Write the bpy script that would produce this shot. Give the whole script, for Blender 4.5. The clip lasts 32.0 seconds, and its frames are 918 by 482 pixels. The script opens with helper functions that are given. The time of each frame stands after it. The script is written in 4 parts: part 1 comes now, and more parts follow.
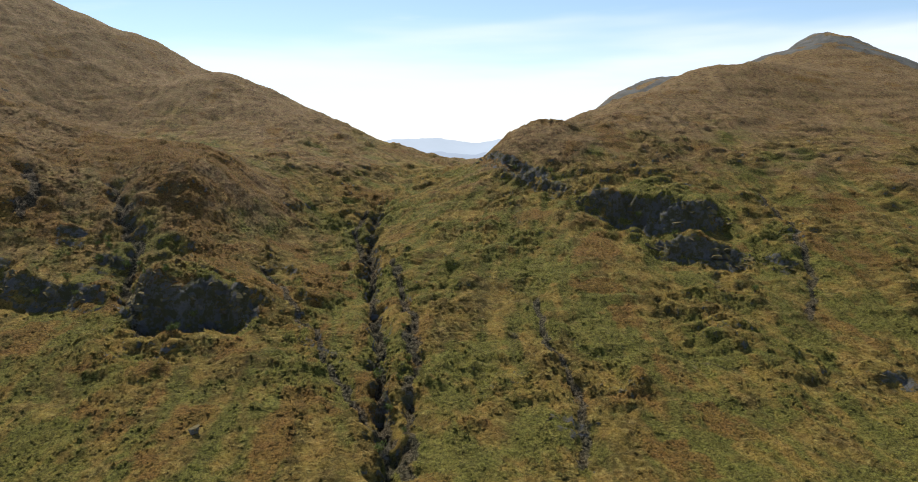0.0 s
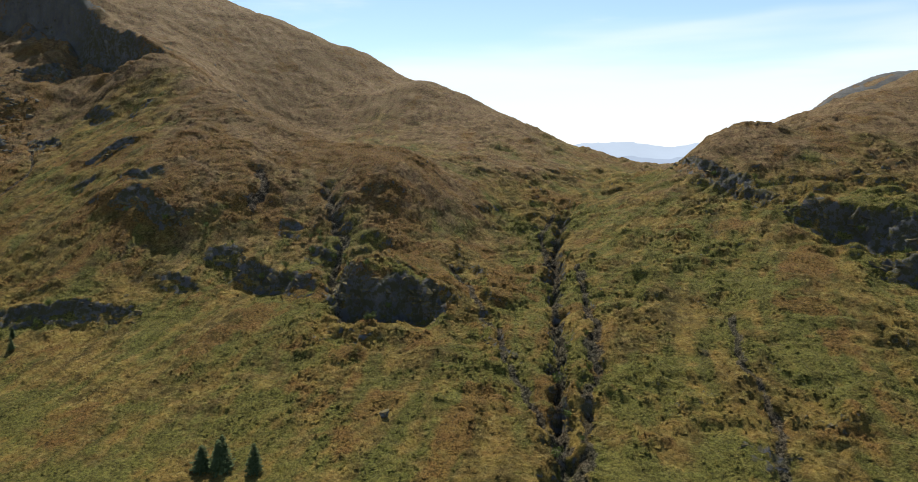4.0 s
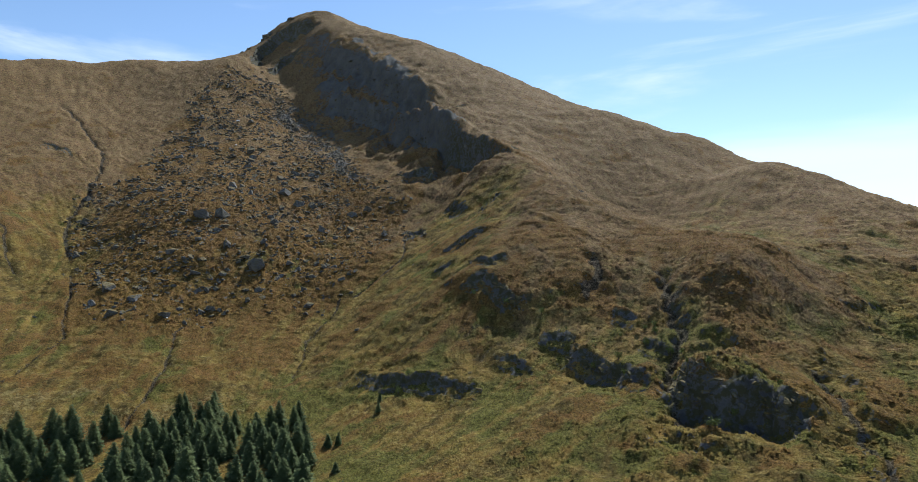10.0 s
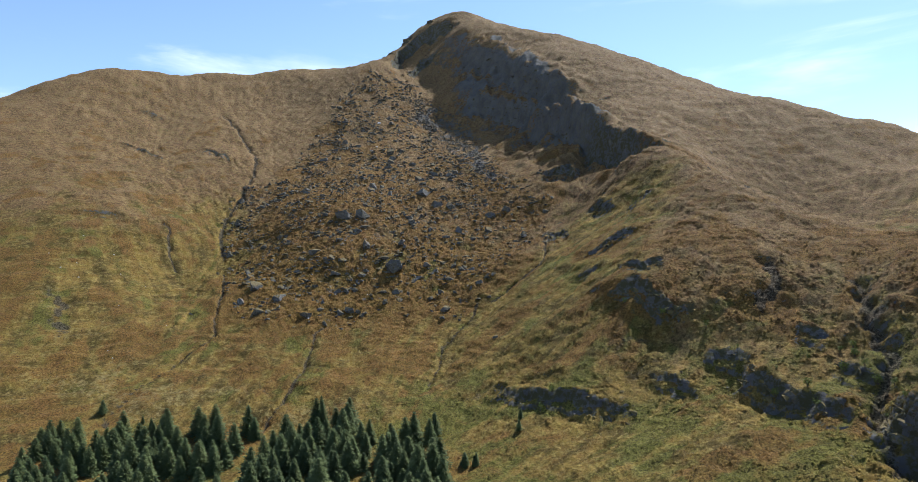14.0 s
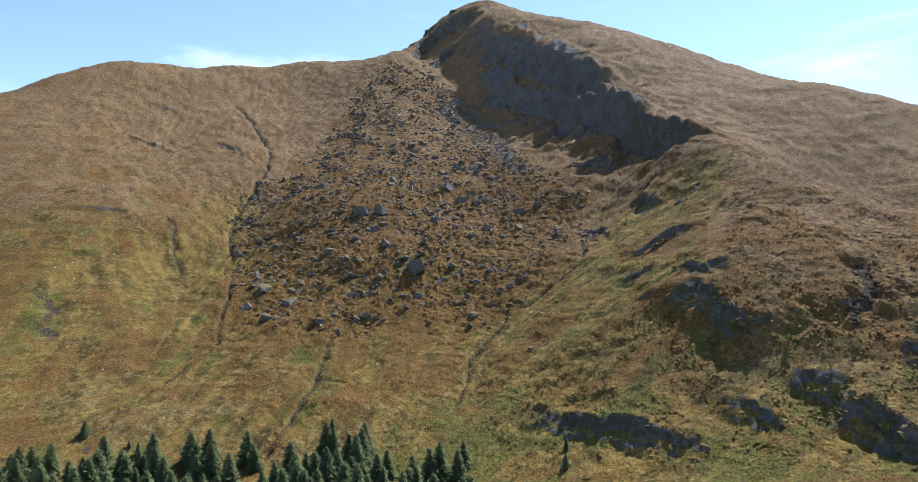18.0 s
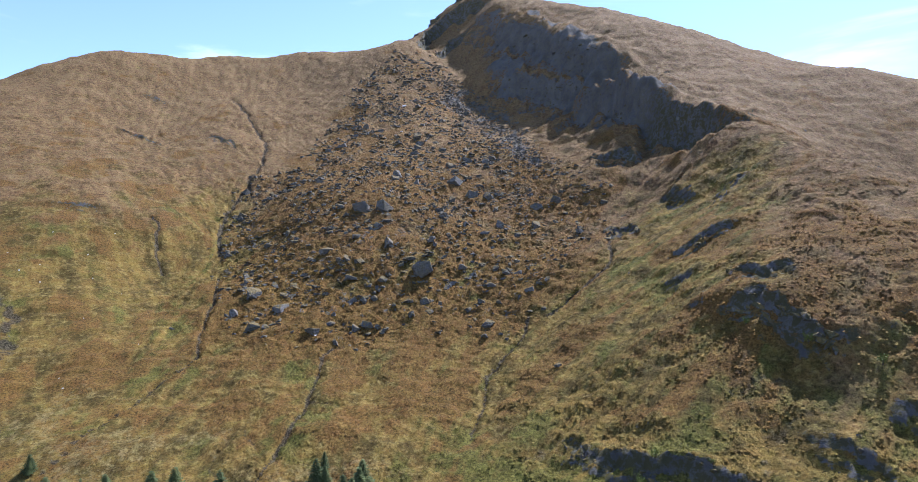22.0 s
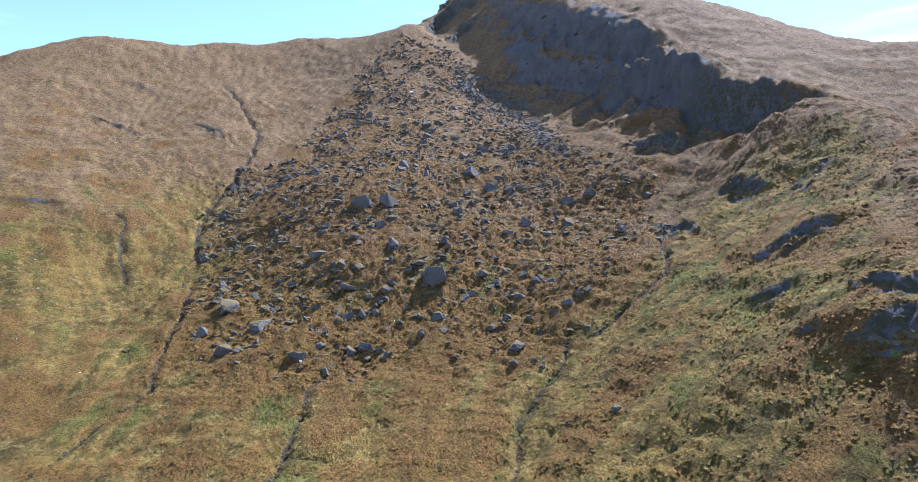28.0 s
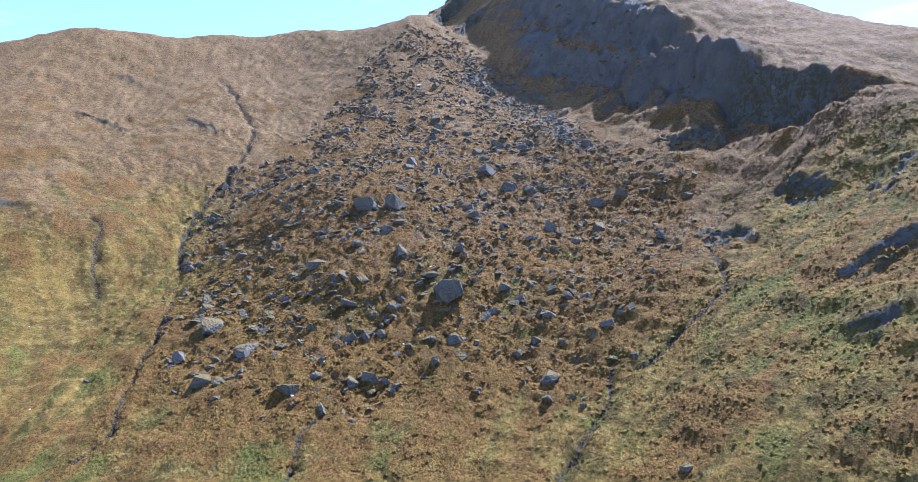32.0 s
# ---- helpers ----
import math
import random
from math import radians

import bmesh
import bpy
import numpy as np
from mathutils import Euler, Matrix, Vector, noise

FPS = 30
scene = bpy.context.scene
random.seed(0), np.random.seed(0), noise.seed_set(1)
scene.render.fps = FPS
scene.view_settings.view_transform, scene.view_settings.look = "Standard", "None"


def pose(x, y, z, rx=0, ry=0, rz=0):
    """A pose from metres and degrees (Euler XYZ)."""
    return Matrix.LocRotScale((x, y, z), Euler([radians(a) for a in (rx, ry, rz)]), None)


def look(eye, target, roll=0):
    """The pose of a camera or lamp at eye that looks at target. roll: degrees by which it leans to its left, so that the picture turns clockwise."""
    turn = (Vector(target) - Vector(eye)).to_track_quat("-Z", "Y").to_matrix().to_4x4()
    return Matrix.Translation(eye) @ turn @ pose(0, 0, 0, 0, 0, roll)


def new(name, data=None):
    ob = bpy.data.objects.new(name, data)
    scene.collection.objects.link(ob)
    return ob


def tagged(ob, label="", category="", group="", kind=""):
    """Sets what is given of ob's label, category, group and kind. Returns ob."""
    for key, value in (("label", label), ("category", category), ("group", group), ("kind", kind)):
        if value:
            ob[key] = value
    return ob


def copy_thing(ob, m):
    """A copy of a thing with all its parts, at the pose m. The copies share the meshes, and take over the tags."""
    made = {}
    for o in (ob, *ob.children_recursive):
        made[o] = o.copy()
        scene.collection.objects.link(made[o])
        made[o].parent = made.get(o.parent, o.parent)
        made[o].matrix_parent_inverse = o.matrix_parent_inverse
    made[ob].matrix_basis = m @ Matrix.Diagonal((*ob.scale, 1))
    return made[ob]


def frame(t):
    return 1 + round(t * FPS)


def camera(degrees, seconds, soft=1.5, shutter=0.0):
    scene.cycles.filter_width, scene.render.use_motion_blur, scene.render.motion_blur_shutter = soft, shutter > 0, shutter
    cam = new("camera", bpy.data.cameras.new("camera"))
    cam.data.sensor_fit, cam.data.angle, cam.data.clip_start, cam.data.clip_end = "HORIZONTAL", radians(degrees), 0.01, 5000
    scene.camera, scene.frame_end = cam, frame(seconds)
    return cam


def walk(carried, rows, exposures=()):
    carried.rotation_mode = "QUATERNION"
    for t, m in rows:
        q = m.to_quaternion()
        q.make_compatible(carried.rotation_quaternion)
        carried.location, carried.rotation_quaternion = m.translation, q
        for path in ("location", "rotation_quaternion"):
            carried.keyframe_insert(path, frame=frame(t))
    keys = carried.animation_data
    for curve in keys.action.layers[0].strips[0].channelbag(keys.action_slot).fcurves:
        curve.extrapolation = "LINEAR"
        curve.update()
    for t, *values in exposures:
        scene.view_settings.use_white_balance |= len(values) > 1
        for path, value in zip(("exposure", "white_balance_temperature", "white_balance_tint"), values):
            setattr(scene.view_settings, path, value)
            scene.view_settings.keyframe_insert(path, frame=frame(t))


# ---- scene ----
cam = camera(71.0, 32.0, soft=0.8)
METRES, EYE, TILT, LEAN, TURN = 250.0, 100.0, -8.0, 0.25, 0.0
ROWS = [
    (0.0, 0.0, 0.0, 0.0, 0.0, 0.0, -0.0),
    (0.5, -0.0003, 0.0002, -0.0001, 2.07, 0.01, -0.32),
    (1.0, -0.0005, -0.0001, -0.0002, 4.05, 0.01, -0.61),
    (1.5, -0.0009, -0.0001, 0.0001, 6.59, -0.04, -1.02),
    (2.0, -0.0011, -0.0008, -0.0005, 8.92, -0.11, -1.37),
    (2.5, -0.0013, -0.001, -0.0003, 10.65, -0.16, -1.59),
    (4.5, -0.0012, -0.0009, 0.0001, 18.76, 0.4, -2.78),
    (5.0, -0.0018, -0.0013, -0.0005, 21.68, 2.31, -3.21),
    (5.5, -0.0017, -0.0027, -0.001, 25.23, 4.27, -3.73),
    (6.0, -0.0018, -0.0027, -0.0019, 27.13, 5.79, -4.01),
    (6.5, -0.0021, -0.0032, -0.0014, 28.79, 6.92, -4.22),
    (7.0, -0.0018, -0.003, -0.0018, 30.97, 7.01, -4.51),
    (7.5, -0.002, -0.0034, -0.0018, 33.38, 6.81, -4.78),
    (8.0, -0.0016, -0.0035, -0.0021, 35.38, 6.63, -5.03),
    (8.5, -0.0015, -0.0037, -0.0021, 37.1, 6.47, -5.23),
    (9.0, -0.0016, -0.004, -0.0022, 39.86, 6.21, -5.58),
    (9.5, -0.0011, -0.0032, -0.0021, 41.71, 6.02, -5.78),
    (10.0, -0.0343, 0.0234, 0.0015, 44.66, 5.76, -5.65),
    (10.5, -0.0392, 0.0278, 0.0021, 45.52, 5.68, -5.74),
    (11.0, -0.0457, 0.0337, 0.0029, 46.12, 5.63, -5.8),
    (11.5, -0.0551, 0.0399, 0.0041, 47.28, 5.53, -5.94),
    (12.0, -0.0668, 0.0473, 0.0057, 49.55, 5.31, -6.23),
    (12.5, -0.0798, 0.0566, 0.0077, 52.24, 5.0, -6.49),
    (13.0, -0.0952, 0.0672, 0.0089, 53.93, 4.84, -6.66),
    (13.5, -0.1125, 0.0766, 0.0103, 55.24, 4.71, -6.79),
    (14.0, -0.1304, 0.0866, 0.012, 56.76, 4.52, -6.92),
    (14.5, -0.1492, 0.097, 0.0135, 58.3, 4.33, -7.06),
    (16.5, -0.2303, 0.1371, 0.0201, 58.5, 4.22, -7.06),
    (17.0, -0.2514, 0.1475, 0.0215, 58.54, 4.2, -7.06),
    (17.5, -0.2724, 0.1576, 0.0227, 58.58, 4.16, -7.06),
    (18.0, -0.2933, 0.1676, 0.0239, 58.63, 4.14, -7.08),
    (18.5, -0.3147, 0.1778, 0.0255, 58.66, 4.14, -7.08),
    (19.0, -0.3361, 0.1876, 0.027, 58.68, 4.13, -7.07),
    (19.5, -0.3576, 0.1983, 0.0285, 58.74, 4.09, -7.06),
    (20.0, -0.3792, 0.2081, 0.0296, 58.8, 4.06, -7.07),
    (20.5, -0.4004, 0.2184, 0.0312, 58.85, 4.06, -7.05),
    (21.0, -0.4217, 0.2281, 0.0326, 58.91, 4.0, -7.03),
    (21.5, -0.4429, 0.2383, 0.0338, 58.97, 4.01, -7.01),
    (22.0, -0.4638, 0.2487, 0.0354, 59.04, 3.97, -7.04),
    (22.5, -0.485, 0.2592, 0.0371, 59.11, 3.96, -7.01),
    (23.0, -0.506, 0.2695, 0.0386, 59.17, 3.96, -7.01),
    (23.5, -0.5269, 0.2802, 0.0399, 59.25, 3.94, -7.01),
    (24.0, -0.5478, 0.2906, 0.0416, 59.32, 3.93, -6.99),
    (24.5, -0.5686, 0.3012, 0.0431, 59.4, 3.9, -7.02),
    (25.0, -0.5889, 0.3118, 0.0445, 59.49, 3.88, -7.0),
    (25.5, -0.6094, 0.3227, 0.0461, 59.54, 3.86, -6.96),
    (27.5, -0.6941, 0.363, 0.0531, 59.82, 3.74, -6.94),
    (28.0, -0.7153, 0.3712, 0.056, 59.82, 3.78, -6.92),
    (28.5, -0.7364, 0.3796, 0.0596, 59.88, 3.74, -6.87),
    (29.0, -0.7573, 0.3875, 0.0624, 59.92, 3.75, -6.85),
    (29.5, -0.778, 0.395, 0.0654, 59.93, 3.72, -6.84),
    (30.0, -0.7986, 0.4027, 0.0684, 59.99, 3.7, -6.83),
    (30.5, -0.8189, 0.4102, 0.0715, 60.0, 3.71, -6.84),
    (31.0, -0.8392, 0.4186, 0.075, 60.08, 3.71, -6.88),
    (31.5, -0.8601, 0.4266, 0.0783, 60.14, 3.66, -6.86),
    (32.0, -0.8813, 0.435, 0.0819, 60.21, 3.63, -6.89),
]
walk(cam, [(t, pose(0, 0, EYE, TILT, LEAN, TURN) @ pose(METRES * x, METRES * y, METRES * z, 90 + pitch, roll, yaw)) for t, x, y, z, yaw, pitch, roll in ROWS],
     exposures=[(0.0, 0.36, 6450, 10), (4.5, 0.34, 6250, 10), (7.0, 0.16, 5850, 7), (9.0, 0.28, 5750, 8), (13.0, 0.64, 5800, 11), (19.0, 0.98, 5580, 19), (28.0, 1.39, 5150, 23), (32.0, 1.55, 5000, 23)])

# ---- sun, sky and exposure ----
SUN_AZIMUTH, SUN_HEIGHT = 23.0, 49.0        # degrees to the left of +y, above the horizon
to_sun = Vector((-math.sin(radians(SUN_AZIMUTH)) * math.cos(radians(SUN_HEIGHT)), math.cos(radians(SUN_AZIMUTH)) * math.cos(radians(SUN_HEIGHT)), math.sin(radians(SUN_HEIGHT))))
sun = new("sun", bpy.data.lights.new("sun", "SUN"))
sun.data.energy, sun.data.angle, sun.data.color = 4.8, radians(0.53), (1.0, 0.95, 0.86)
sun.matrix_world = look(to_sun * 1000, (0, 0, 0))

world = bpy.data.worlds.new("sky")
scene.world = world
world.use_nodes = True


class Nodes:
    """Short hand for a node tree."""

    def __init__(self, tree):
        self.tree = tree
        tree.nodes.clear()

    def put(self, kind, _out=0, **values):
        n = self.tree.nodes.new(kind)
        for key, value in values.items():
            if key in n.bl_rna.properties:
                setattr(n, key, value)
                continue
            slot = n.inputs[int(key[2:]) if key[:2] == "in" and key[2:].isdigit() else key.replace("_", " ")]
            if isinstance(value, bpy.types.NodeSocket):
                self.tree.links.new(value, slot)
            else:
                slot.default_value = value
        return n.outputs[_out] if len(n.outputs) else None

    def math(self, op, a, b=0.0, clamp=False):
        return self.put("ShaderNodeMath", operation=op, use_clamp=clamp, in0=a, in1=b)

    def ramp(self, value, low, high, a=0.0, b=1.0):
        return self.put("ShaderNodeMapRange", interpolation_type="SMOOTHSTEP", in0=value, in1=low, in2=high, in3=a, in4=b)

    def mix(self, f, a, b):
        n = self.tree.nodes.new("ShaderNodeMix")
        n.data_type = "RGBA"
        for slot, value in zip((n.inputs[0], n.inputs[6], n.inputs[7]), (f, a, b)):
            if isinstance(value, bpy.types.NodeSocket):
                self.tree.links.new(value, slot)
            else:
                slot.default_value = value if not isinstance(value, tuple) or len(value) == 4 else (*value, 1)
        return n.outputs[2]

    def noise(self, where, scale, detail=4.0, rough=0.55, distortion=0.0):
        return self.put("ShaderNodeTexNoise", Vector=where, Scale=scale, Detail=detail, Roughness=rough, Distortion=distortion)

    def mask(self, name):
        return self.put("ShaderNodeAttribute", 2, attribute_name=name)


sky = Nodes(world.node_tree)
way = sky.put("ShaderNodeTexCoord", 0)
blue = sky.put("ShaderNodeTexSky", sky_type="NISHITA", sun_disc=False, sun_elevation=radians(SUN_HEIGHT), sun_rotation=-radians(SUN_AZIMUTH), altitude=300.0, air_density=1.0, dust_density=0.15, ozone_density=1.0)
# thin cirrus, drawn out in streaks and thicker towards the horizon
streaked = sky.put("ShaderNodeMapping", in0=way, in2=(0.25, 0.0, 0.5), in3=(1.0, 2.2, 9.0))
wisp = sky.noise(streaked, 1.7, 6.0, 0.55, 0.35)
height = sky.put("ShaderNodeSeparateXYZ", 2, in0=way)
veil = sky.math("MULTIPLY", sky.ramp(wisp, 0.5, 0.82), sky.ramp(height, 0.62, 0.12, 0.25, 1.0))
low_band = sky.math("MULTIPLY", sky.ramp(sky.noise(streaked, 2.2, 5.0), 0.2, 0.55, 0.45, 1.0), sky.ramp(sky.math("SUBTRACT", height, sky.math("MULTIPLY", sky.noise(streaked, 0.9, 4.0), 0.26)), 0.045, -0.03))
cloud = sky.math("MAXIMUM", veil, low_band)
colour = sky.mix(sky.math("MULTIPLY", cloud, 0.85), blue, (7.4, 7.9, 8.6))
sky.put("ShaderNodeOutputWorld", in0=sky.put("ShaderNodeBackground", Color=colour, Strength=0.108))

# ---- materials ----
def material(name):
    m = bpy.data.materials.new(name)
    m.use_nodes = True
    n = Nodes(m.node_tree)
    return m, n


def finish(n, colour, rough, bump=None, strength=0.5, distance=0.3, specular=0.2):
    values = dict(Base_Color=colour, Roughness=rough)
    if bump is not None:
        values["Normal"] = n.put("ShaderNodeBump", Strength=strength, Distance=distance, Height=bump)
    values["Specular IOR Level"] = specular
    n.put("ShaderNodeOutputMaterial", in0=n.put("ShaderNodeBsdfPrincipled", **values))


def rock_colour(n, where, scale=1.0, mossy=0.9, tone=1.0):
    grey = n.mix(n.ramp(n.math("ADD", n.math("MULTIPLY", n.noise(where, 0.3 * scale, 5.0), 0.6), n.math("MULTIPLY", n.noise(where, 0.06, 4.0), 0.4)), 0.36, 0.64), tuple(tone * c for c in (0.15, 0.146, 0.14)), tuple(tone * c for c in (0.31, 0.302, 0.29)))
    pale = n.ramp(n.noise(where, 1.1 * scale, 6.0, 0.65), 0.58, 0.75)
    grey = n.mix(n.math("MULTIPLY", pale, 0.4), grey, tuple(tone * c for c in (0.38, 0.376, 0.366)))
    moss = n.ramp(n.noise(where, 0.3 * scale, 5.0, 0.65), 0.4, 0.56)
    return n.mix(n.math("MULTIPLY", moss, mossy), grey, (0.082, 0.074, 0.026))


def hillside(name="hill_grass"):
    m, n = material(name)
    where = n.put("ShaderNodeNewGeometry", 0)

    def swing(value, size):
        return n.math("MULTIPLY", n.math("SUBTRACT", value, 0.5), size)
    mid, patch = n.noise(where, 0.06, 5.0, 0.62), n.noise(where, 0.028, 5.0, 0.65)
    small, fine = n.noise(where, 0.33, 5.0, 0.7), n.noise(where, 1.15, 4.0, 0.75)
    streak = n.mask("streak")
    # grass: olive, golden and green in drifts that run down the slope
    grass = n.mix(n.ramp(n.math("ADD", mid, n.math("MULTIPLY", streak, 0.16)), 0.34, 0.62), (0.1, 0.073, 0.018), (0.236, 0.16, 0.036))
    grass = n.mix(n.math("MULTIPLY", n.ramp(small, 0.47, 0.68), 0.78), grass, (0.315, 0.24, 0.07))
    green = n.ramp(n.math("SUBTRACT", n.math("ADD", patch, n.math("MULTIPLY", n.mask("lush"), 0.24)), n.math("MULTIPLY", streak, 0.1)), 0.575, 0.7)
    grass = n.mix(n.math("MULTIPLY", green, 0.85), grass, n.mix(n.ramp(fine, 0.35, 0.65), (0.084, 0.086, 0.017), (0.182, 0.172, 0.035)))
    # heather and dry moor grass on the higher ground
    heather = n.mix(n.ramp(small, 0.3, 0.7), (0.12, 0.074, 0.031), (0.275, 0.182, 0.072))
    heather = n.mix(n.math("MULTIPLY", n.ramp(n.math("ADD", patch, n.math("MULTIPLY", streak, 0.16)), 0.48, 0.66), 0.6), heather, (0.24, 0.163, 0.07))
    colour = n.mix(n.ramp(n.math("ADD", n.mask("moor"), swing(mid, 1.4)), 0.25, 0.75), grass, heather)
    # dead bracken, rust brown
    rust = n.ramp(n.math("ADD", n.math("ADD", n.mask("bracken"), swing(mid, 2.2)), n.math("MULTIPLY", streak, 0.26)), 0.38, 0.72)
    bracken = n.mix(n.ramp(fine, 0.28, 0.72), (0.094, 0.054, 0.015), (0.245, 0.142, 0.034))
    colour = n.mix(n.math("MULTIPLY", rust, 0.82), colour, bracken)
    # pale dry grass on the flushes
    pale = n.ramp(n.math("ADD", n.mask("flush"), swing(small, 1.6)), 0.45, 0.9)
    colour = n.mix(n.math("MULTIPLY", pale, 0.65), colour, (0.265, 0.212, 0.088))
    # shade in the hollows between the tussocks, put in as dark colour
    gap_shade = n.math("MAXIMUM", n.ramp(fine, 0.47, 0.34), n.math("MULTIPLY", n.ramp(small, 0.4, 0.28), 0.8))
    colour = n.mix(n.math("MULTIPLY", gap_shade, 0.64), colour, (0.0384, 0.0333, 0.0154))
    # blades and dead stalks, lighter and darker tuft by tuft
    tuft = n.math("ADD", n.math("MULTIPLY", n.noise(where, 0.8, 4.0, 0.7), 0.6), n.math("MULTIPLY", n.noise(where, 2.6, 3.0, 0.7), 0.4))
    colour = n.put("ShaderNodeHueSaturation", Hue=n.ramp(n.noise(where, 0.19, 3.0), 0.3, 0.7, 0.489, 0.505), Saturation=1.0, Value=n.ramp(n.math("ADD", tuft, n.math("MULTIPLY", streak, 0.055)), 0.36, 0.64, 0.6, 1.4), Fac=1.0, Color=colour)
    # peat, wet stone and rock
    wet = n.ramp(n.math("ADD", n.mask("wet"), swing(small, 0.9)), 0.4, 0.75)
    colour = n.mix(n.math("MULTIPLY", wet, 0.85), colour, n.mix(n.ramp(fine, 0.45, 0.62), (0.03, 0.026, 0.018), (0.15, 0.125, 0.085)))
    bare = n.ramp(n.math("ADD", n.mask("rock"), swing(small, 1.5)), 0.4, 0.62)
    colour = n.mix(bare, colour, n.mix(n.mask("stony"), rock_colour(n, where, 1.0, 0.88, 0.68), rock_colour(n, where, 1.0, 0.4, 0.66)))
    relief = n.math("ADD", n.math("MULTIPLY", small, 0.8), n.math("ADD", n.math("MULTIPLY", fine, 0.7), n.math("MULTIPLY", n.noise(where, 3.6, 3.0, 0.7), 0.3)))
    finish(n, colour, 0.92, relief, 1.0, 2.0, 0.1)
    return m


def bare_rock(name="schist", mossy=0.75, turf_from=0.5, tone=0.72):
    m, n = material(name)
    where = n.put("ShaderNodeNewGeometry", 0)
    colour = rock_colour(n, where, 1.6, mossy, tone)
    luck = n.put("ShaderNodeNewGeometry", "Random Per Island")
    colour = n.mix(n.math("MULTIPLY", n.ramp(luck, 0.55, 1.0), 0.3), colour, tuple(tone * c for c in (0.3, 0.297, 0.29)))
    # turf and moss where the stone lies flat
    up = n.put("ShaderNodeSeparateXYZ", 2, in0=n.put("ShaderNodeNewGeometry", 1))
    turf = n.ramp(n.math("ADD", up, n.math("MULTIPLY", n.math("SUBTRACT", n.noise(where, 0.5, 4.0), 0.5), 1.5)), turf_from, turf_from + 0.22)
    colour = n.mix(n.math("MULTIPLY", turf, 0.8), colour, n.mix(n.noise(where, 2.0), (0.085, 0.065, 0.022), (0.2, 0.145, 0.045)))
    relief = n.math("ADD", n.noise(where, 0.8, 6.0, 0.65), n.math("MULTIPLY", n.put("ShaderNodeTexVoronoi", 0, Vector=where, Scale=0.7, feature="DISTANCE_TO_EDGE"), 0.8))
    finish(n, colour, 0.85, relief, 1.0, 0.9, 0.15)
    return m


def needles():
    m, n = material("spruce_needles")
    where = n.put("ShaderNodeNewGeometry", 0)
    luck = n.put("ShaderNodeObjectInfo", "Random")
    tone = n.mix(luck, (0.075, 0.1, 0.038), (0.135, 0.165, 0.058))
    tone = n.mix(n.math("MULTIPLY", n.ramp(n.put("ShaderNodeNewGeometry", "Random Per Island"), 0.4, 1.0), 0.6), tone, (0.16, 0.185, 0.065))
    finish(n, n.mix(n.math("MULTIPLY", n.noise(where, 3.0), 0.5), tone, (0.02, 0.028, 0.012)), 0.7, n.noise(where, 6.0, 3.0), 0.4, 0.1, 0.08)
    return m


def bark():
    m, n = material("spruce_bark")
    where = n.put("ShaderNodeNewGeometry", 0)
    finish(n, n.mix(n.noise(where, 5.0, 5.0), (0.06, 0.045, 0.035), (0.15, 0.115, 0.09)), 0.9, n.noise(where, 9.0), 0.5, 0.05)
    return m


def leafage():
    m, n = material("birch_leaves")
    where = n.put("ShaderNodeNewGeometry", 0)
    luck = n.put("ShaderNodeNewGeometry", "Random Per Island")
    tone = n.mix(luck, (0.09, 0.13, 0.02), (0.19, 0.21, 0.04))
    finish(n, n.mix(n.math("MULTIPLY", n.noise(where, 1.5), 0.6), tone, (0.07, 0.08, 0.02)), 0.7, None, 0, 0, 0.2)
    return m


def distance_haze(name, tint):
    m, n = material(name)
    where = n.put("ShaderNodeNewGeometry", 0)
    # haze of distance put into the tint, which glows and takes no sunlight
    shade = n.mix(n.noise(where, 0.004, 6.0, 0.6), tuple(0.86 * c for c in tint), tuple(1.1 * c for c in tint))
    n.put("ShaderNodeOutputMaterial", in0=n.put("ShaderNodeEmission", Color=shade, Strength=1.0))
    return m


HILL, ROCK, CRAG_ROCK, NEEDLES, BARK, LEAVES = hillside(), bare_rock("schist", 0.6, 0.58, 0.62), bare_rock("mossy_schist", 0.9, 0.35, 0.56), needles(), bark(), leafage()

# ---- the lie of the land ----
def smooth(a, b, x):
    f = np.clip((x - a) / (b - a), 0, 1)
    return f * f * (3 - 2 * f)


def lattice(ix, iy, seed):
    h = (ix.astype(np.int64) * 374761393 + iy.astype(np.int64) * 668265263 + seed * 974634721) & 0xFFFFFFFF
    h = ((h ^ (h >> 13)) * 1274126177) & 0xFFFFFFFF
    return (h ^ (h >> 16)) & 0xFFFFFFFF


TURNS = np.arange(1024) * (2 * np.pi / 1024)
TURN_X, TURN_Y = np.cos(TURNS), np.sin(TURNS)


def grain(x, y, seed=0):
    """Gradient noise from -1 to 1, one cell a metre."""
    fx, fy = np.floor(x), np.floor(y)
    dx, dy = x - fx, y - fy
    ix, iy = fx.astype(np.int64), fy.astype(np.int64)
    u, v = dx * dx * dx * (dx * (dx * 6 - 15) + 10), dy * dy * dy * (dy * (dy * 6 - 15) + 10)

    def corner(i, j):
        a = lattice(ix + i, iy + j, seed) >> 22
        return TURN_X[a] * (dx - i) + TURN_Y[a] * (dy - j)
    low = corner(0, 0) * (1 - u) + corner(1, 0) * u
    high = corner(0, 1) * (1 - u) + corner(1, 1) * u
    return 1.5 * (low * (1 - v) + high * v)


